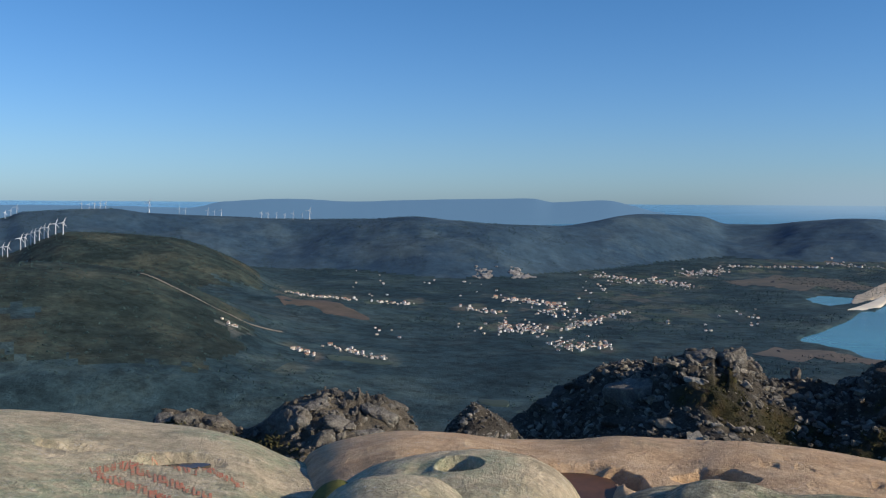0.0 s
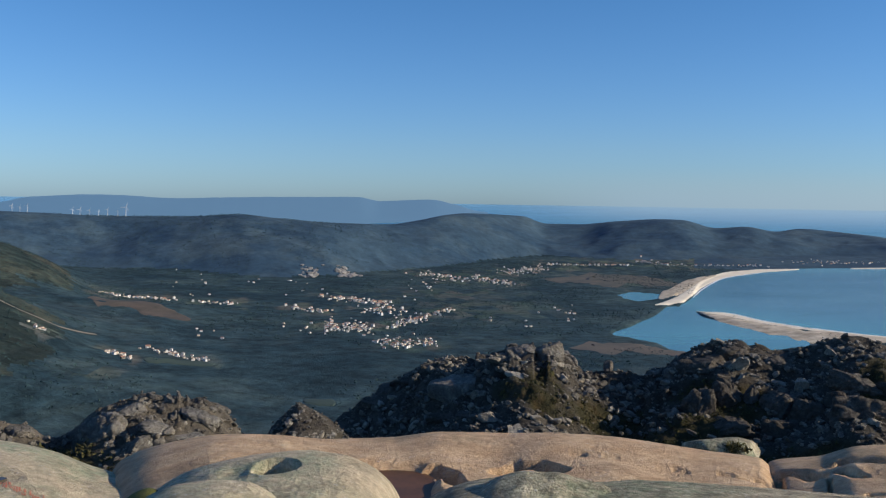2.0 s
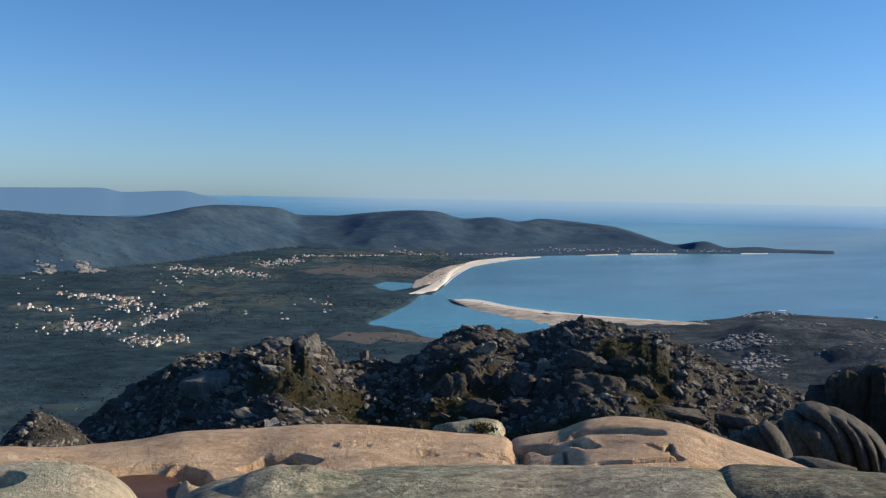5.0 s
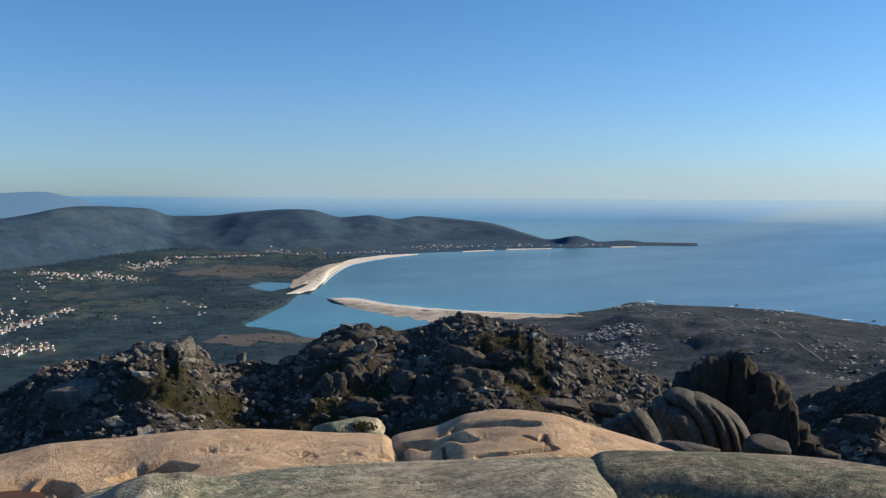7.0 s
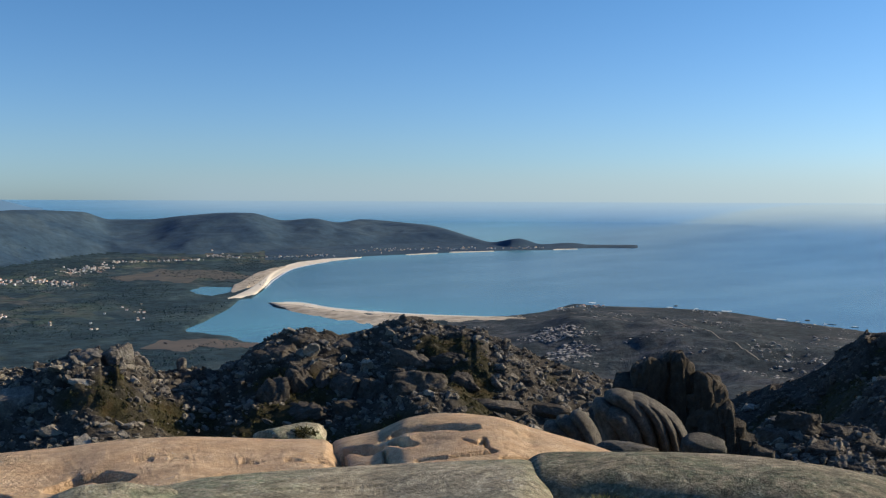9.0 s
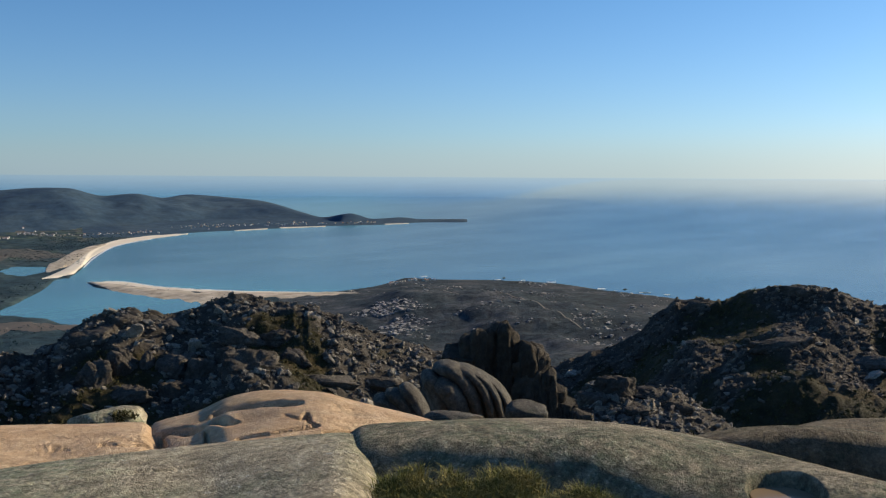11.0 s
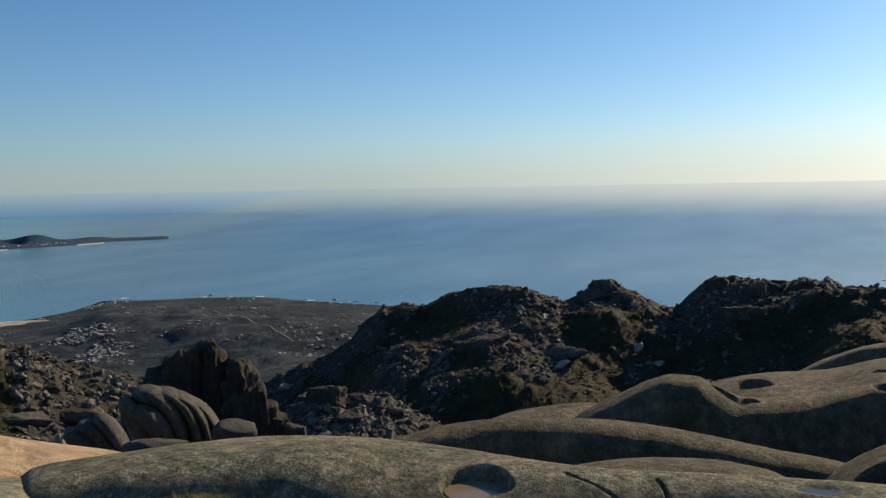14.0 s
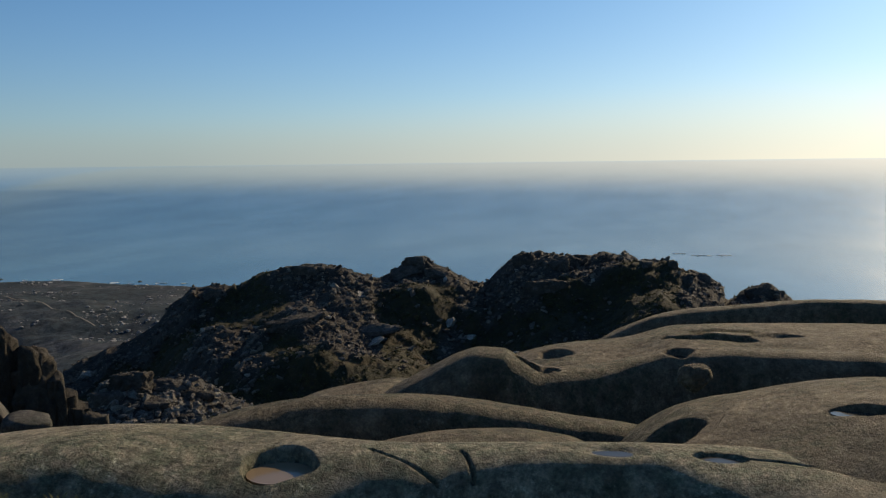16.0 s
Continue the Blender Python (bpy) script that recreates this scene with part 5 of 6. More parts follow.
for k, (a, top_el, w) in enumerate(COLUMNS):
    r = 38 + (0.35, 0.0, 0.2)[k % 3] + (0.7 if k > 16 else 0)
    x, y = (float(q) for q in at(a, r))
    o = part("column", column_mesh(w * 1.02, w * 1.5, (17.2 + top_el) * 0.69, 60 + k), tower)
    o.matrix_world = pose(x, y, float(rise(a, top_el, r)), 0, 0, a + 9 * math.sin(2.1 * k))


def rib_mesh(r, start, mid, end, wide, deep, seed):
    """A smooth curved rib of rock, thick along its middle, as a bent tube on the bearing plane."""
    n, m = 26, 20
    T = np.linspace(0, 1, n)[:, None]
    P = np.array([start, mid, end], float)
    C = (1 - T) ** 2 * P[0] + 2 * T * (1 - T) * P[1] + T ** 2 * P[2]
    px, pz = -np.radians(C[:, 0]) * r, EYE + np.tan(np.radians(C[:, 1])) * r
    tx, tz = np.gradient(px), np.gradient(pz)
    L = np.hypot(tx, tz)
    nx, nz = -tz / L, tx / L
    fat = np.sqrt(np.clip(1 - (2 * T[:, 0] - 1) ** 4, 0, 1)) * 0.97 + 0.03
    q = np.linspace(0, 2 * np.pi, m, endpoint=False)
    V = []
    for i in range(n):
        for w in q:
            k = 1 + 0.06 * float(fbm(np.array(i * 0.3 + seed), np.array(w), 2, seed))
            s, d = wide * fat[i] * k * math.cos(w), deep * (0.4 + 0.6 * fat[i]) * k * math.sin(w)
            along = px[i] + nx[i] * s
            a = -math.degrees(along / r)
            x, y = at(a, r + d)
            V.append((float(x), float(y), pz[i] + nz[i] * s - 0.15 * d))
    F = [(i * m + j, i * m + (j + 1) % m, (i + 1) * m + (j + 1) % m, (i + 1) * m + j) for i in range(n - 1) for j in range(m)]
    F += [tuple(range(m))[::-1], tuple(range((n - 1) * m, n * m))]
    return tri_mesh("rib", V, F, GRANITE_DARK, True)


fluted = tagged(new("fluted_boulder"), "smooth grey boulder split into leaning ribs", "boulder")
for k, (p0, p1, p2, wide, deep) in enumerate([((-45.9, -12.3), (-47.0, -12.1), (-47.4, -15.3), 0.30, 0.8), ((-46.6, -13.0), (-48.0, -12.3), (-48.5, -15.4), 0.32, 0.75), ((-46.6, -11.75), (-48.9, -11.3), (-49.5, -15.3), 0.28, 1.0),
                                             ((-47.6, -11.75), (-49.9, -11.5), (-50.4, -15.3), 0.21, 1.0), ((-48.2, -11.85), (-50.6, -11.8), (-51.1, -15.4), 0.17, 1.0), ((-48.9, -12.0), (-51.2, -12.3), (-51.7, -15.4), 0.13, 0.9)]):
    part("rib", rib_mesh(23 - (0.35 if k == 1 else 0) + 0.12 * k, p0, p1, p2, wide, deep, k + 1), fluted)
fan = tagged(new("fluted_boulder"), "low pale boulder with fan-like ribs", "boulder")
for k, (p0, p1, p2, wide, deep) in enumerate([((-43.0, -13.7), (-44.3, -13.5), (-45.0, -15.6), 0.22, 0.6), ((-43.7, -13.3), (-45.0, -13.2), (-45.6, -15.6), 0.22, 0.6),
                                             ((-44.6, -12.8), (-45.6, -13.1), (-46.4, -15.6), 0.2, 0.6)]):
    part("rib", rib_mesh(20, p0, p1, p2, wide, deep, k + 11), fan)
boulder("boulder", "low rounded grey boulder", -52.5, -14.35, 22, (0.55, 0.5, 0.26), 14, (0, 0, -52), GRANITE_DARK, sub=4, rugged=0.04)
boulder("boulder", "low flat grey boulder", -47.9, -14.8, 18, (0.62, 0.5, 0.13), 15, (0, 0, -48), GRANITE_DARK)
boulder("boulder", "rounded pale granite stone behind the slab", -27.6, -14.25, 11, (0.46, 0.36, 0.17), 16, (0, 0, -28), GRANITE_LICHEN, sub=4, chops=3, rugged=0.03)

# ---- the summit: rounded granite bosses round the stance ----
BOSSES = {}


def boss(key, name, label, crest, rc, lf, df, lb, db, material, pits=(), cracks=(), rough=0.035, seed=0, step=0.14, p=2.3, fine=130):
    """A smooth granite hump. crest: (bearing, height angle) of its outline; pits: bearing, height angle, half width and
    half length in metres, depth; cracks: chains of (bearing, height angle), width, depth."""
    ce = curve(crest)
    az = np.arange(min(c[0] for c in crest), max(c[0] for c in crest) + 1e-6, step)
    v = np.concatenate([-np.linspace(1, 0, fine) ** 1.15, np.linspace(0, 1, 50)[1:]])
    A, V = np.meshgrid(az, v, indexing="ij")
    RC = curve(rc)(A) if isinstance(rc, (list, tuple)) else np.full_like(A, rc)
    u = np.abs(V)
    LF, DF, LB = (curve(q)(A) if isinstance(q, (list, tuple)) else np.full_like(A, q) for q in (lf, df, lb))
    R = RC + np.where(V < 0, LF * V, LB * V)
    Z = -np.where(V < 0, DF, db) * (1 - np.maximum(1 - u ** p, 0) ** (1 / p))
    X, Y = at(A, R)
    grain = rough * (2.0 * fbm(X / 1.6, Y / 1.6, 2, seed) + 0.45 * fbm(X / 0.5, Y / 0.5, 3, seed + 3))
    lift = EYE + np.interp(-A, YAWS, SHIFT[2])
    want, zc = np.tan(np.radians(ce(az))), np.zeros(len(az))
    for _ in range(5):
        tan = (Z + zc[:, None] - lift) / R
        k = tan.argmax(1)
        i = np.arange(len(az))
        zc += (want - tan[i, k]) * R[i, k]
    Z = Z + zc[:, None]
    tan = (Z + grain - lift) / R
    k = tan.argmax(1)
    off = (want - tan[i, k]) * R[i, k]
    Z = Z + grain + np.convolve(np.pad(off, 15, mode="edge"), np.hanning(33)[1:-1] / np.hanning(33).sum(), "valid")[:, None]
    EL = np.degrees(np.arctan2(Z - lift, R))

    def spot(a, e):
        d = (A - a) ** 2 + (EL - e) ** 2 + np.where(V > 0.05, 50, 0)
        i, j = np.unravel_index(d.argmin(), d.shape)
        return X[i, j], Y[i, j], Z[i, j]
    centres = []
    Z0 = Z.copy()
    for a, e, wt, wr, dep in pits:
        x, y, z = spot(a, e)
        ca, sa = math.cos(radians(a)), math.sin(radians(a))
        dx, dy = X - x, Y - y
        tq, rq = dx * ca + dy * sa, -dx * sa + dy * ca
        wob = 1 + 0.18 * fbm(X * 4 + 3, Y * 4, 2, seed + 31)
        d = np.hypot(tq / wt, rq / wr) * wob
        floor = z - dep
        if dep < 0.04:
            Z = Z - dep * np.exp(-2.5 * d ** 2)
            centres.append((x, y, floor))
            continue
        s = 1 - smooth(0.72, 1.0, d)
        Z = Z * (1 - s) + np.minimum(Z, floor) * s
        centres.append((x, y, floor))
    for chain, width, dep in cracks:
        q = [spot(*c) for c in chain]
        dist = np.full_like(X, 9.0)
        for (x0, y0, _), (x1, y1, _) in zip(q[:-1], q[1:]):
            l2 = (x1 - x0) ** 2 + (y1 - y0) ** 2 + 1e-9
            tt = np.clip(((X - x0) * (x1 - x0) + (Y - y0) * (y1 - y0)) / l2, 0, 1)
            dist = np.minimum(dist, np.hypot(X - x0 - tt * (x1 - x0), Y - y0 - tt * (y1 - y0)))
        dist = dist + np.minimum(0.15 * width, 0.012) * fbm(X * 9, Y * 9, 2, seed + 77)
        Z = Z - dep * (1 - smooth(width * 0.4, width, dist))
    ob = tagged(new(name, grid_mesh(name, X, Y, Z, material)), label, "rock")
    BOSSES[key] = (X, Y, Z, spot, centres)
    return ob


def pool(key, index, wt, wr, az, label, up=0.03, stuff=GLINT):
    """Rain water standing in a hollow of a boss."""
    x, y, z = BOSSES[key][4][index]
    n = 28
    V = [(0, 0, 0)] + [(wt * math.cos(6.2832 * i / n), wr * math.sin(6.2832 * i / n), 0) for i in range(n)]
    V += [(a, b, -0.05) for a, b, c in V[1:]]
    F = [(0, 1 + i, 1 + (i + 1) % n) for i in range(n)] + [(1 + i, 1 + n + i, 1 + n + (i + 1) % n, 1 + (i + 1) % n) for i in range(n)]
    ob = new("rain_pool", tri_mesh("rain_pool", V, F, stuff))
    ob.matrix_world = pose(x, y, z + up, 0, 0, az)
    return tagged(ob, label, "puddle")


boss("left", "granite_dome", "pale lichened granite dome with faded red paint",
     [(38, -11.2), (30, -11.3), (25.7, -11.58), (22.8, -12.01), (18.2, -12.82), (14.9, -13.4), (12.3, -14.12), (9.9, -15.21), (7.4, -16.3), (6.7, -17.2), (6.2, -19.5)],
     [(38, 7.2), (20, 6.8), (10, 6.0), (6.2, 5.2)], 4.4, 1.3, 3.5, 1.6, GRANITE_PALE,
     pits=[(21.6, -13.3, 0.32, 0.10, 0.05), (15.6, -14.3, 0.34, 0.16, 0.07)], seed=1)
boss("slab", "granite_slab", "sunlit warm granite slab with shallow hollows",
     [(9.6, -17.5), (8.1, -15.1), (5.7, -14.33), (2.2, -13.93), (-0.6, -14.05), (-4.2, -14.38), (-7.7, -14.28), (-11.1, -13.95), (-14.3, -13.95), (-18, -13.82),
      (-20.9, -13.83), (-23, -13.97), (-26.5, -14.27), (-29.6, -14.42), (-30.4, -15.0), (-30.9, -16.5)], 6.9, 4.2, 0.95, 3.0, 2.4, GRANITE_WARM,
     pits=[(-7.9, -16.75, 0.36, 0.5, 0.07), (-24.2, -15.6, 0.25, 0.3, 0.03), (-13.4, -15.2, 0.35, 0.3, 0.025), (-29.3, -15.45, 0.14, 0.2, 0.035), (-20.5, -15.0, 0.5, 0.3, 0.02)],
     cracks=[([(-14.5, -16.2), (-15.5, -15.87), (-16.7, -15.74), (-17.8, -16.0)], 0.11, 0.26), ([(-10.4, -16.1), (-11.2, -16.3), (-11.7, -16.9)], 0.1, 0.16), ([(-18.9, -14.42), (-19.4, -14.45)], 0.04, 0.04),
             ([(-20.8, -14.2), (-21.5, -14.25)], 0.035, 0.03), ([(-24.9, -15.4), (-25.5, -15.6)], 0.035, 0.03), ([(-29.9, -14.5), (-30.1, -15.3), (-29.4, -15.7)], 0.06, 0.12),
             ([(-27.6, -15.55), (-29.4, -15.75), (-30.1, -15.9)], 0.04, 0.06)], seed=2, step=0.1, fine=210)
boss("knob", "granite_hump", "pale grey granite hump with a deep round hollow",
     [(8.2, -20), (7.4, -18.2), (6, -16.9), (4.3, -16.0), (2.3, -15.5), (0, -15.15), (-2.5, -15.0), (-4.6, -15.25), (-6.2, -15.8), (-7.4, -16.6), (-8.4, -18), (-9, -20)], 5.5, 1.8, 0.55, 1.0, 0.7, GRANITE_PALE,
     pits=[(-1.0, -15.75, 0.15, 0.15, 0.2), (1.3, -15.9, 0.16, 0.2, 0.035)], rough=0.045, seed=3, step=0.1)
boss("knob_front", "granite_hump", "low pale grey granite hump beside the hollow",
     [(8.4, -19.5), (7.4, -18), (6.2, -17.1), (4.4, -16.6), (2.5, -16.5), (0.6, -16.7), (-0.8, -17.4), (-1.8, -18.8), (-2.4, -20.5)], 4.85, 1.0, 0.45, 0.5, 0.4, GRANITE_PALE,
     pits=[(0.8, -17.6, 0.1, 0.07, 0.03)], seed=33)
boss("warm", "granite_dome", "warm granite dome cut by cracks and hollows",
     [(-29.2, -17), (-29.9, -15.1), (-30.4, -14.5), (-32.9, -13.96), (-34.9, -13.19), (-37, -12.94), (-39.7, -13.09), (-42.3, -13.77), (-44.6, -14.36), (-46.5, -14.86), (-48.5, -15.6)],
     7.4, 4.2, 1.05, 2.6, 2.2, GRANITE_WARM,
     pits=[(-41.8, -14.15, 0.22, 0.2, 0.035), (-36.0, -14.6, 0.4, 0.4, 0.03)],
     cracks=[([(-34.4, -13.95), (-35.8, -13.75), (-37.2, -13.68), (-38.3, -13.8)], 0.12, 0.16), ([(-30.9, -15.2), (-31.8, -15.02), (-32.7, -15.2)], 0.09, 0.15), ([(-34.1, -14.55), (-34.9, -14.65)], 0.07, 0.13), ([(-33.2, -14.2), (-34.0, -14.25)], 0.04, 0.05),
             ([(-30.3, -14.4), (-30.35, -15.3), (-30.8, -16.1)], 0.06, 0.2), ([(-35.5, -15.75), (-37.4, -15.55), (-39.6, -15.2)], 0.042, 0.12),
             ([(-38.1, -14.4), (-39.0, -14.75), (-39.3, -14.4), (-39.55, -14.95), (-40.0, -15.15)], 0.022, 0.07), ([(-33.35, -15.15), (-33.55, -16.0)], 0.022, 0.06),
             ([(-40.6, -15.6), (-42.4, -15.7)], 0.05, 0.08)], seed=4, step=0.1, fine=210)
boss("lichen", "granite_slab", "long pale grey lichened granite slab",
     [(-8.5, -19.5), (-10.5, -17.6), (-13, -16.75), (-16, -16.45), (-19.7, -16.6), (-22.7, -16.29), (-28.6, -16.13), (-35, -15.92), (-39.2, -15.7), (-41.5, -15.6), (-43.0, -16.1), (-43.8, -17.2), (-44.2, -19)],
     [(-8, 5.2), (-30, 5.5), (-44, 5.8)], [(-8, 3.2), (-38, 2.8), (-44, 1.6)], 1.1, 1.6, 1.0, GRANITE_LICHEN,
     cracks=[([(-24, -16.6), (-29, -17.0), (-33, -16.8)], 0.02, 0.02)], seed=5)
boss("lump", "granite_hump", "small grey granite hump with a shadowed hollow", [(-12.4, -18), (-13.4, -17.0), (-14.6, -16.45), (-16.0, -16.15), (-17.6, -16.15), (-19.2, -16.45), (-20.6, -16.7), (-22, -17.6)],
     5.6, 0.5, 0.35, 0.35, 0.35, GRANITE_LICHEN, rough=0.06, seed=15)
boss("front", "granite_slab", "long grey granite ridge with a dark steep face",
     [(-40.5, -17.5), (-41.6, -15.9), (-42.7, -15.2), (-45.5, -15.0), (-48.7, -14.86), (-54, -14.77), (-59.3, -15.04), (-62.9, -15.46), (-66.4, -15.99), (-69.8, -16.5), (-73.1, -16.9), (-77.1, -17.1),
      (-84, -17.0), (-91.1, -16.81), (-100, -16.6), (-112, -16.6)],
     [(-40, 6.0), (-45, 5.9), (-60, 5.7), (-75, 5.3), (-112, 5.4)], [(-40, 0.6), (-46, 0.5), (-60, 0.75), (-66, 0.95), (-72, 0.6), (-88, 0.42), (-94, 0.8), (-112, 1.3)], [(-40, 0.75), (-66, 0.75), (-88, 0.75), (-94, 0.85), (-112, 0.85)],
     [(-40, 1.5), (-64, 1.5), (-72, 0.9), (-88, 0.75), (-96, 1.2), (-112, 1.5)], 0.9, GRANITE_OLIVE,
     pits=[(-66.9, -17.85, 0.22, 0.23, 0.17), (-87.2, -16.85, 0.25, 0.12, 0.035), (-93.5, -17.25, 0.17, 0.12, 0.05)],
     cracks=[([(-77.6, -17.2), (-77.9, -17.8), (-78.3, -18.6), (-78.4, -19.5)], 0.014, 0.035),
             ([(-72.2, -17.3), (-73.5, -17.8), (-75.0, -18.6), (-76.2, -19.6)], 0.014, 0.03), ([(-94.8, -17.1), (-97.0, -16.95), (-98.6, -17.0), (-100.5, -16.85), (-103, -16.85)], 0.022, 0.05)], seed=5, step=0.1, fine=150)
boss("moss", "moss_cushion", "yellow-green moss cushion between the granite slabs", [(8.6, -19), (8.0, -17.6), (7.2, -16.95), (6.4, -16.75), (5.6, -17.1), (5.0, -18)], 5.7, 0.5, 0.3, 0.5, 0.4, MOSS, rough=0.05, seed=16)
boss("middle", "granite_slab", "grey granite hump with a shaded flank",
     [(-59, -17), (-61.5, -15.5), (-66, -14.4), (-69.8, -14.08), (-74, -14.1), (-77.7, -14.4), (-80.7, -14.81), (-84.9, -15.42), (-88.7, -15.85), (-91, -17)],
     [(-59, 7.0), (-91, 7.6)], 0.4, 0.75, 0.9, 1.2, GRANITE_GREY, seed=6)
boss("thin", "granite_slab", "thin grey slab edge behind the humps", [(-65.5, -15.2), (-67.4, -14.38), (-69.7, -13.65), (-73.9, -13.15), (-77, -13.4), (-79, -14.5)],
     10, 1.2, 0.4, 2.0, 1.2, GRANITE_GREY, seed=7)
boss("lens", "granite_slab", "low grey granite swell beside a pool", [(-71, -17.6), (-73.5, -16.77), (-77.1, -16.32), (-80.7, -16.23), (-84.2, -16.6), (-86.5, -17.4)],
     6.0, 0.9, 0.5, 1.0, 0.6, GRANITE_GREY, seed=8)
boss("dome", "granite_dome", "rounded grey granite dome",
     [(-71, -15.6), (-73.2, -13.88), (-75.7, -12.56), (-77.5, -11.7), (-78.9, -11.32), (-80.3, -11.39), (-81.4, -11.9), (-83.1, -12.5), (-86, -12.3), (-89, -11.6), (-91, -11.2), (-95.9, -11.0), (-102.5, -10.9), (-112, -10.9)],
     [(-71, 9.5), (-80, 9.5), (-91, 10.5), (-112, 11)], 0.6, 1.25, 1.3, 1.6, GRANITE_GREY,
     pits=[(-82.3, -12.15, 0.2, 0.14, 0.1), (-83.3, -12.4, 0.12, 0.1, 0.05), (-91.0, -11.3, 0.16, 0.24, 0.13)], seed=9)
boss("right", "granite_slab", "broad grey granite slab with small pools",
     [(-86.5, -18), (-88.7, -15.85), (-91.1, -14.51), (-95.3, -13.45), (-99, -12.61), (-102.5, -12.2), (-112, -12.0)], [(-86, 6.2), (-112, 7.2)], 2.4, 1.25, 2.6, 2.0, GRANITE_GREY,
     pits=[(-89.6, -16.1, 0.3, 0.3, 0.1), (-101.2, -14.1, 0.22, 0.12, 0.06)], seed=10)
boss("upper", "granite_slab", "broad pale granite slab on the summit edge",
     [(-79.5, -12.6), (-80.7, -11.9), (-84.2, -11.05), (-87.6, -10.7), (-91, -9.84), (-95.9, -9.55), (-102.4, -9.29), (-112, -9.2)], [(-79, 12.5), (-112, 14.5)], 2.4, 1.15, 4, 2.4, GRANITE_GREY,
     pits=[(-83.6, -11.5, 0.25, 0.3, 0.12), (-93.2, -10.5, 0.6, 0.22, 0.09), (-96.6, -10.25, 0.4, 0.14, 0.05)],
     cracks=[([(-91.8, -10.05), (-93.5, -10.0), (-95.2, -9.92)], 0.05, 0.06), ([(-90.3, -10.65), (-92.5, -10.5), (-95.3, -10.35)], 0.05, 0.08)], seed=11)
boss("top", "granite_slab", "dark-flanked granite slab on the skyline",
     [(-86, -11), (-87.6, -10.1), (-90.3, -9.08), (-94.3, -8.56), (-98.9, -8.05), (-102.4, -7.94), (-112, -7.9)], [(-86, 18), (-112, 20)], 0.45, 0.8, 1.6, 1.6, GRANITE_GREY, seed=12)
boulder("boulder", "small egg-shaped boulder in a hollow", -92.0, -13.0, 8.2, (0.19, 0.15, 0.13), 21, (0, 10, 0), GRANITE_GREY, chops=2)
pool("front", 0, 0.19, 0.19, -67, "brown rain pool in a round rock hollow", 0.11, PUDDLE)
pool("front", 1, 0.21, 0.09, -87, "shallow rain pool between granite humps", 0.012)
pool("front", 2, 0.14, 0.09, -94, "shallow rain pool with a bright rim", 0.02)
pool("right", 1, 0.17, 0.09, -101, "small glinting rain pool on the slab", 0.02)
pool("left", 1, 0.2, 0.07, 15, "shallow rain pool on the pale dome", 0.02)
pool("slab", 0, 0.33, 0.46, -8, "reddish-brown wet hollow on the warm slab", 0.012, RUST)
pool("upper", 1, 0.12, 0.1, -95, "small glinting rain pool on the upper slab", 0.02)
pool("dome", 2, 0.12, 0.2, -91, "rain pool in a round hollow of the dome", 0.03)

# ---- faded red lettering, past reading, painted on the pale dome ----
X1, Y1, Z1, spot1, _c = BOSSES["left"]
from mathutils.bvhtree import BVHTree
dome = bpy.data.objects["granite_dome"]
tree = BVHTree.FromPolygons([v.co[:] for v in dome.data.vertices], [p.vertices[:] for p in dome.data.polygons])
rg = np.random.default_rng(5)


def bar(a0, e0, a1, e1, width):
    """A painted stroke from one place on the dome to another."""
    x0, y0, _ = spot1(a0, e0)
    x1, y1, _ = spot1(a1, e1)
    L = math.hypot(x1 - x0, y1 - y0) + 1e-6
    nx, ny = -(y1 - y0) / L * width / 2, (x1 - x0) / L * width / 2
    V, n = [], 8
    for i in range(n + 1):
        f = i / n
        w = 0.75 + 0.5 * rg.random()
        for s in (-1, 1):
            x, y = x0 + (x1 - x0) * f + s * nx * w, y0 + (y1 - y0) * f + s * ny * w
            hit = tree.ray_cast(Vector((x, y, 6)), Vector((0, 0, -1)))[0]
            z = hit.z if hit else 0
            V.append((x, y, z + 0.004))
    F = [(2 * i, 2 * i + 2, 2 * i + 3, 2 * i + 1) for i in range(n)]
    return V, F


def lettering(a0, e0, a1, e1, n, tall, width, label):
    """A row of worn plain bars in place of the letters."""
    V, F = [], []
    for i in range(n):
        f = (i + 0.5) / n
        ca, ce_ = a0 + (a1 - a0) * f, e0 + (e1 - e0) * f + rg.uniform(-0.05, 0.05)
        wide, lean = abs(a1 - a0) / n * 0.36, rg.uniform(-0.4, 0.4)
        strokes = [(-1, -0.5, -1 + lean, 0.5), (1, -0.5, 1 + lean, 0.5)][: 1 + int(rg.random() < 0.7)]
        level_ = rg.choice([-0.45, 0.0, 0.45])
        strokes.append((-1.1, level_, 1.1, level_ + rg.uniform(-0.15, 0.15)))
        for u0, v0, u1, v1 in strokes:
            v, ff = bar(ca + u0 * wide, ce_ + v0 * tall, ca + u1 * wide, ce_ + v1 * tall, width * rg.uniform(0.7, 1.5))
            F += [tuple(j + len(V) for j in q) for q in ff if rg.random() > 0.1]
            V += v
    return tagged(new("painted_lettering", tri_mesh("painted_lettering", V, F, RED)), label, "graffiti")


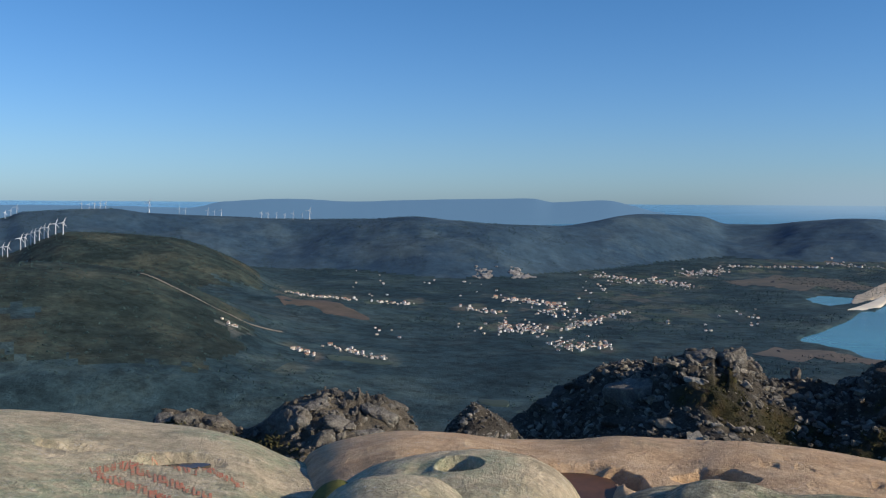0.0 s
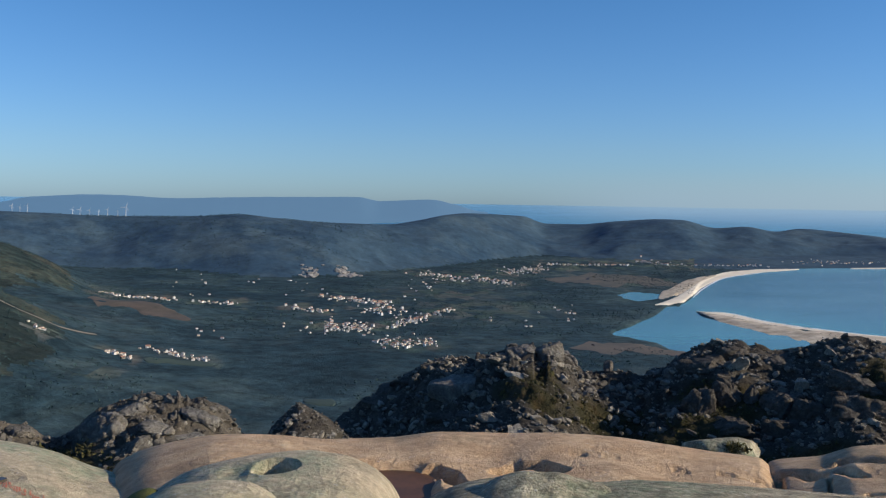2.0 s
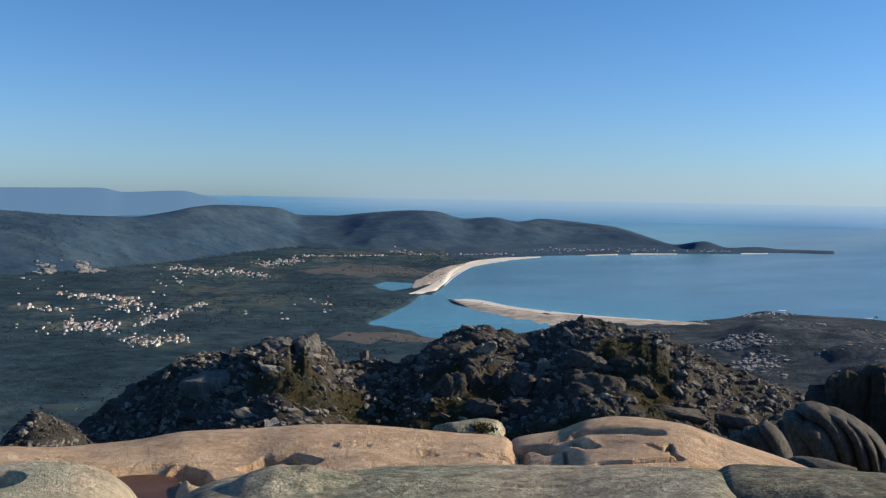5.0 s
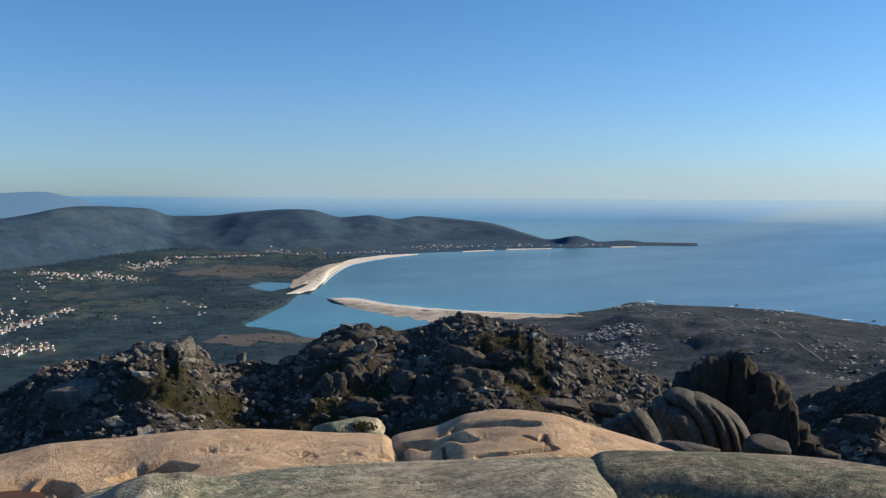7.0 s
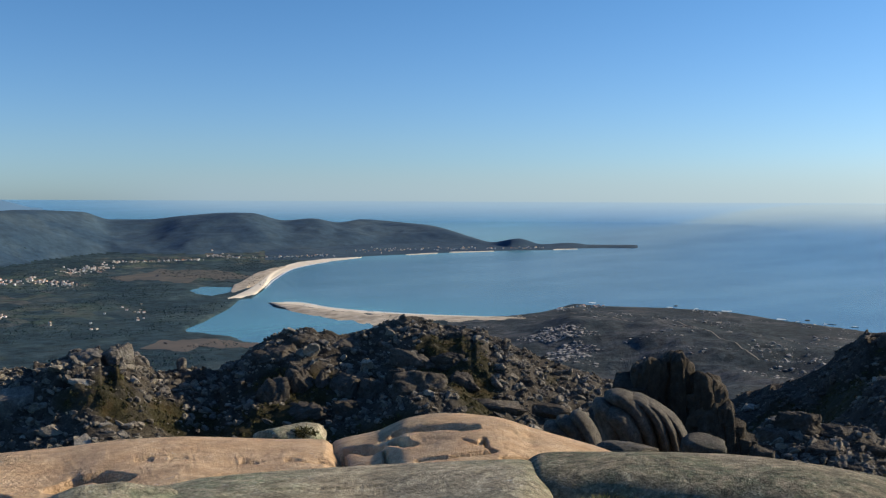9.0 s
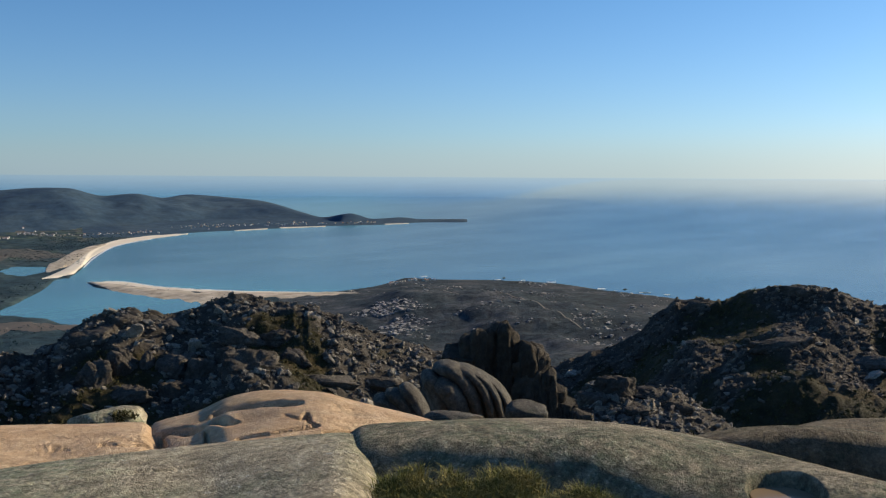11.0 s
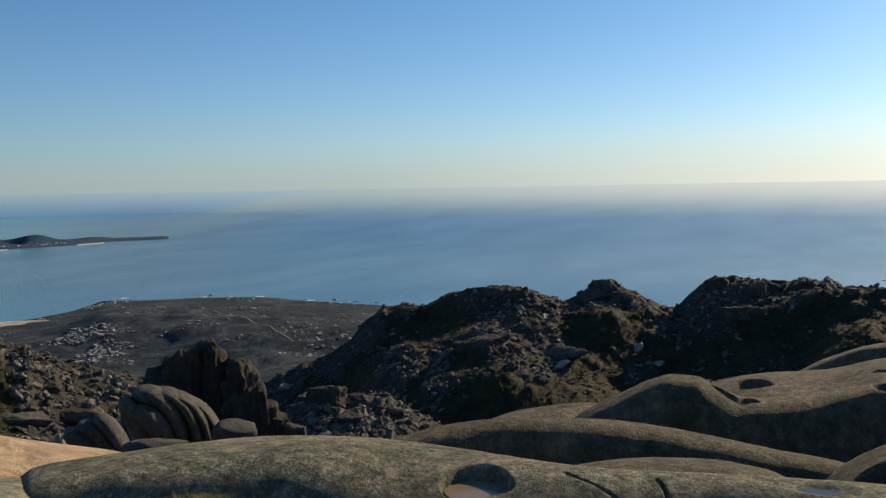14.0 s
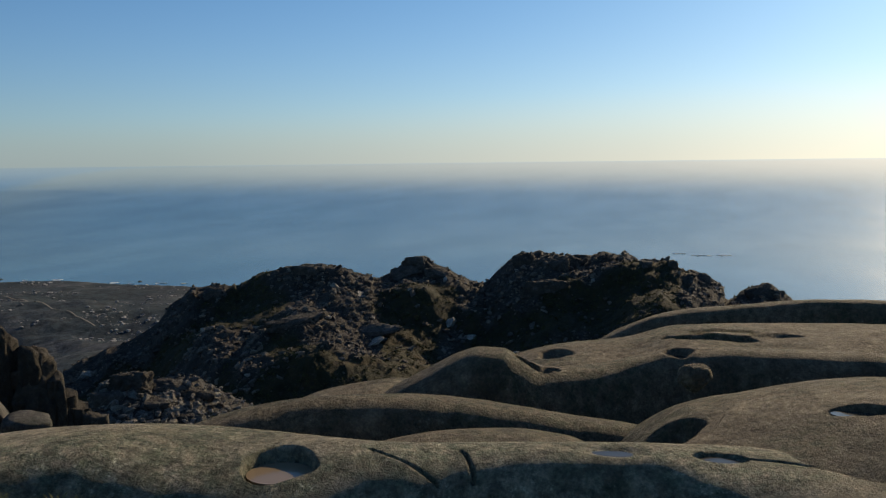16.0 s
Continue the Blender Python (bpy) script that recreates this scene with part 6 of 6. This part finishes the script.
lettering(21.0, -15.5, 17.2, -14.95, 9, 0.4, 0.011, "worn red painted strokes on granite")
lettering(20.6, -15.75, 16.6, -17.4, 12, 0.42, 0.015, "worn red painted strokes on granite")
lettering(19.3, -15.3, 14.2, -17.45, 16, 0.38, 0.014, "worn red painted strokes on granite")
lettering(17.4, -15.1, 15.0, -16.0, 7, 0.3, 0.011, "thin faded red painted strokes on granite")
lettering(15.4, -15.3, 12.2, -16.95, 13, 0.28, 0.011, "thin faded red painted strokes on granite")

# ---- grass and moss between the slabs ----


def tuft_field(name, n, tall, material, label, category, seed):
    g = np.random.default_rng(seed)
    X, Y, Z, spot, _ = BOSSES["front"]
    V, F = [], []
    for k in range(n):
        a = g.uniform(-57.5, -42.5)
        lim = np.interp(a, [-57.5, -55, -50, -46, -43.5, -42.5], [-19.3, -18.0, -17.3, -17.2, -18.2, -19.2]) + 0.55 * float(fbm(np.array(a * 1.1), np.array(0.0), 3, 9)) - 0.2
        e = g.uniform(-21, lim)
        r = 4.9 - (-17 - e) * 0.16
        x, y = (float(q) for q in at(a, r))
        z = float(rise(a, e, r)) - 0.05
        if fbm(np.array(x * 5), np.array(y * 5), 3, 23) < -0.22:
            continue
        h, w = tall * g.uniform(0.3, 1.2), g.uniform(0.002, 0.005)
        d, b = g.uniform(0, 6.28), g.uniform(0.02, 0.12)
        dx, dy = math.cos(d), math.sin(d)
        i = len(V)
        V += [(x - dy * w, y + dx * w, z - 0.15), (x + dy * w, y - dx * w, z - 0.15), (x + dx * b * 0.5 + dy * w * 0.7, y + dy * b * 0.5 - dx * w * 0.7, z + h * 0.6),
              (x + dx * b * 0.5 - dy * w * 0.7, y + dy * b * 0.5 + dx * w * 0.7, z + h * 0.6), (x + dx * b, y + dy * b, z + h)]
        F += [(i, i + 1, i + 2, i + 3), (i + 3, i + 2, i + 4)]
    return tagged(new(name, tri_mesh(name, V, F, material)), label, category, kind="stuff")


GRASS = plain_material("dry_grass", (0.12, 0.13, 0.03), (0.29, 0.24, 0.085), 4)
tuft_field("grass", 20000, 0.05, GRASS, "olive and straw-coloured grass in a rock hollow", "grass", 3)

# ---- heather over the crags, and the woods of the valley ----


def clumps(name, centres, sizes, leaves, material, label, category, seed):
    g = np.random.default_rng(seed)
    n = len(centres)
    C = np.repeat(np.asarray(centres), leaves, 0)
    S = np.repeat(np.asarray(sizes), leaves)
    d = g.normal(size=(n * leaves, 3))
    d /= np.linalg.norm(d, axis=1)[:, None]
    d[:, 2] = np.abs(d[:, 2])
    P = C + d * S[:, None] * g.uniform(0.3, 1.0, (n * leaves, 1))
    t1, t2 = g.normal(size=P.shape), g.normal(size=P.shape)
    V = np.stack([P, P + t1 * S[:, None] * 0.32, P + t2 * S[:, None] * 0.32], 1).reshape(-1, 3)
    me = bpy.data.meshes.new(name)
    me.vertices.add(len(V))
    me.vertices.foreach_set("co", V.astype(np.float32).ravel())
    me.loops.add(len(V))
    me.loops.foreach_set("vertex_index", np.arange(len(V), dtype=np.int32))
    me.polygons.add(len(V) // 3)
    me.polygons.foreach_set("loop_start", np.arange(0, len(V), 3, dtype=np.int32))
    me.update(calc_edges=True)
    me.materials.append(material)
    return tagged(new(name, me), label, category, kind="stuff")


pts = []
for label, (X, Y, Z, soil) in CRAGS.items():
    n = int(0.07 * X.size)
    i, j = rg.integers(0, X.shape[0] - 1, n), rg.integers(0, int(X.shape[1] * 0.72), n)
    keep = soil[i, j] > 0.45
    pts.append(np.stack([X[i, j], Y[i, j], Z[i, j] - 0.05], -1)[keep])
pts = np.concatenate(pts)
clumps("heather", pts, rg.uniform(0.18, 0.5, len(pts)), 16, LEAF, "olive-brown heather between the crag boulders", "heather", 4)

n = 42000
wa, wr = rg.uniform(-36, 30, n), np.sqrt(rg.uniform(560 ** 2, 2300 ** 2, n))
wx, wy = at(wa, wr)
keep = (wet(wa, wr) <= -49) & (fbm(wx / 120, wy / 120, 4, 66) > -0.08)
wz, _h = land(wa, wr)
pts = np.stack([wx, wy, wz], -1)[keep]
clumps("woodland", pts, rg.uniform(1.0, 2.8, len(pts)), 7, TREE, "dark pine and eucalyptus woods on the valley floor", "woods", 6)

# pale outcrops scattered over the coastal heath and the near hill
V, F, n = [], [], 0
g = np.random.default_rng(77)
k = 0
while k < 3600:
    near = k % 4 < 1
    a = g.normal(-44.3, 1.2) if near else g.uniform(-66, -37)
    r = float(plan_r(g.normal(-9.1, 0.45) if near else g.uniform(-12.5, -6.4)))
    x, y = (float(q) for q in at(a, r))
    if wet(a, r) > -20 or fbm(np.array(x / 60), np.array(y / 60), 3, 12) < (-0.1 if near else 0.16):
        k += 0.2
        continue
    P, f = BITS[int(g.integers(0, 8))]
    s = 0.35 + 2.0 * g.random() ** 3.5
    V.append(P * (s * g.uniform(0.8, 1.6), s, s * g.uniform(0.4, 0.8)) + (x, y, float(land(a, r)[0]) + 0.1 * s))
    F.append(f + n)
    n += len(P)
    k += 1
tagged(new("outcrop", tri_mesh("outcrop", np.concatenate(V), np.concatenate(F), BARE)), "pale granite outcrops strewn over coastal heath", "outcrop", kind="stuff")

# bare rock faces on the wooded hill
V, F, n = [], [], 0
for a, e in [(-2.55, -4.44), (-4.5, -4.3), (-5.0, -4.55)]:
    rr = np.linspace(1750, 3100, 400)
    seen = np.degrees(np.arctan2(land(np.full(400, a), rr)[0] - EYE, rr))
    r0 = float(rr[np.argmax(seen > e)])
    for k in range(45):
        b_, r = a + 0.28 * g.normal(), r0 + 16 * g.normal()
        P, f = BITS[int(g.integers(0, 10))]
        s = 1.5 + 3.5 * g.random() ** 2
        x, y = (float(q) for q in at(b_, r))
        V.append(P * (s * 1.4, s, s * 0.8) + (x, y, float(land(b_, r)[0]) + 0.2 * s))
        F.append(f + n)
        n += len(P)
tagged(new("outcrop", tri_mesh("outcrop", np.concatenate(V), np.concatenate(F), BARE)), "pale bare rock faces on the wooded hill", "outcrop", kind="stuff")

# a tuft of heather on the round stone behind the slab
tp = [(float(at(a, r_)[0]), float(at(a, r_)[1]), float(rise(a, e_, r_))) for a, e_, r_ in [(-28.0, -14.0, 10.75), (-28.3, -13.95, 10.75), (-28.6, -14.0, 10.75), (-28.9, -14.1, 10.75), (-28.4, -14.15, 10.7), (-28.1, -14.2, 10.7)]]
clumps("heather", tp, [0.07] * len(tp), 40, LEAF, "olive heather tuft on a round stone", "heather", 14)
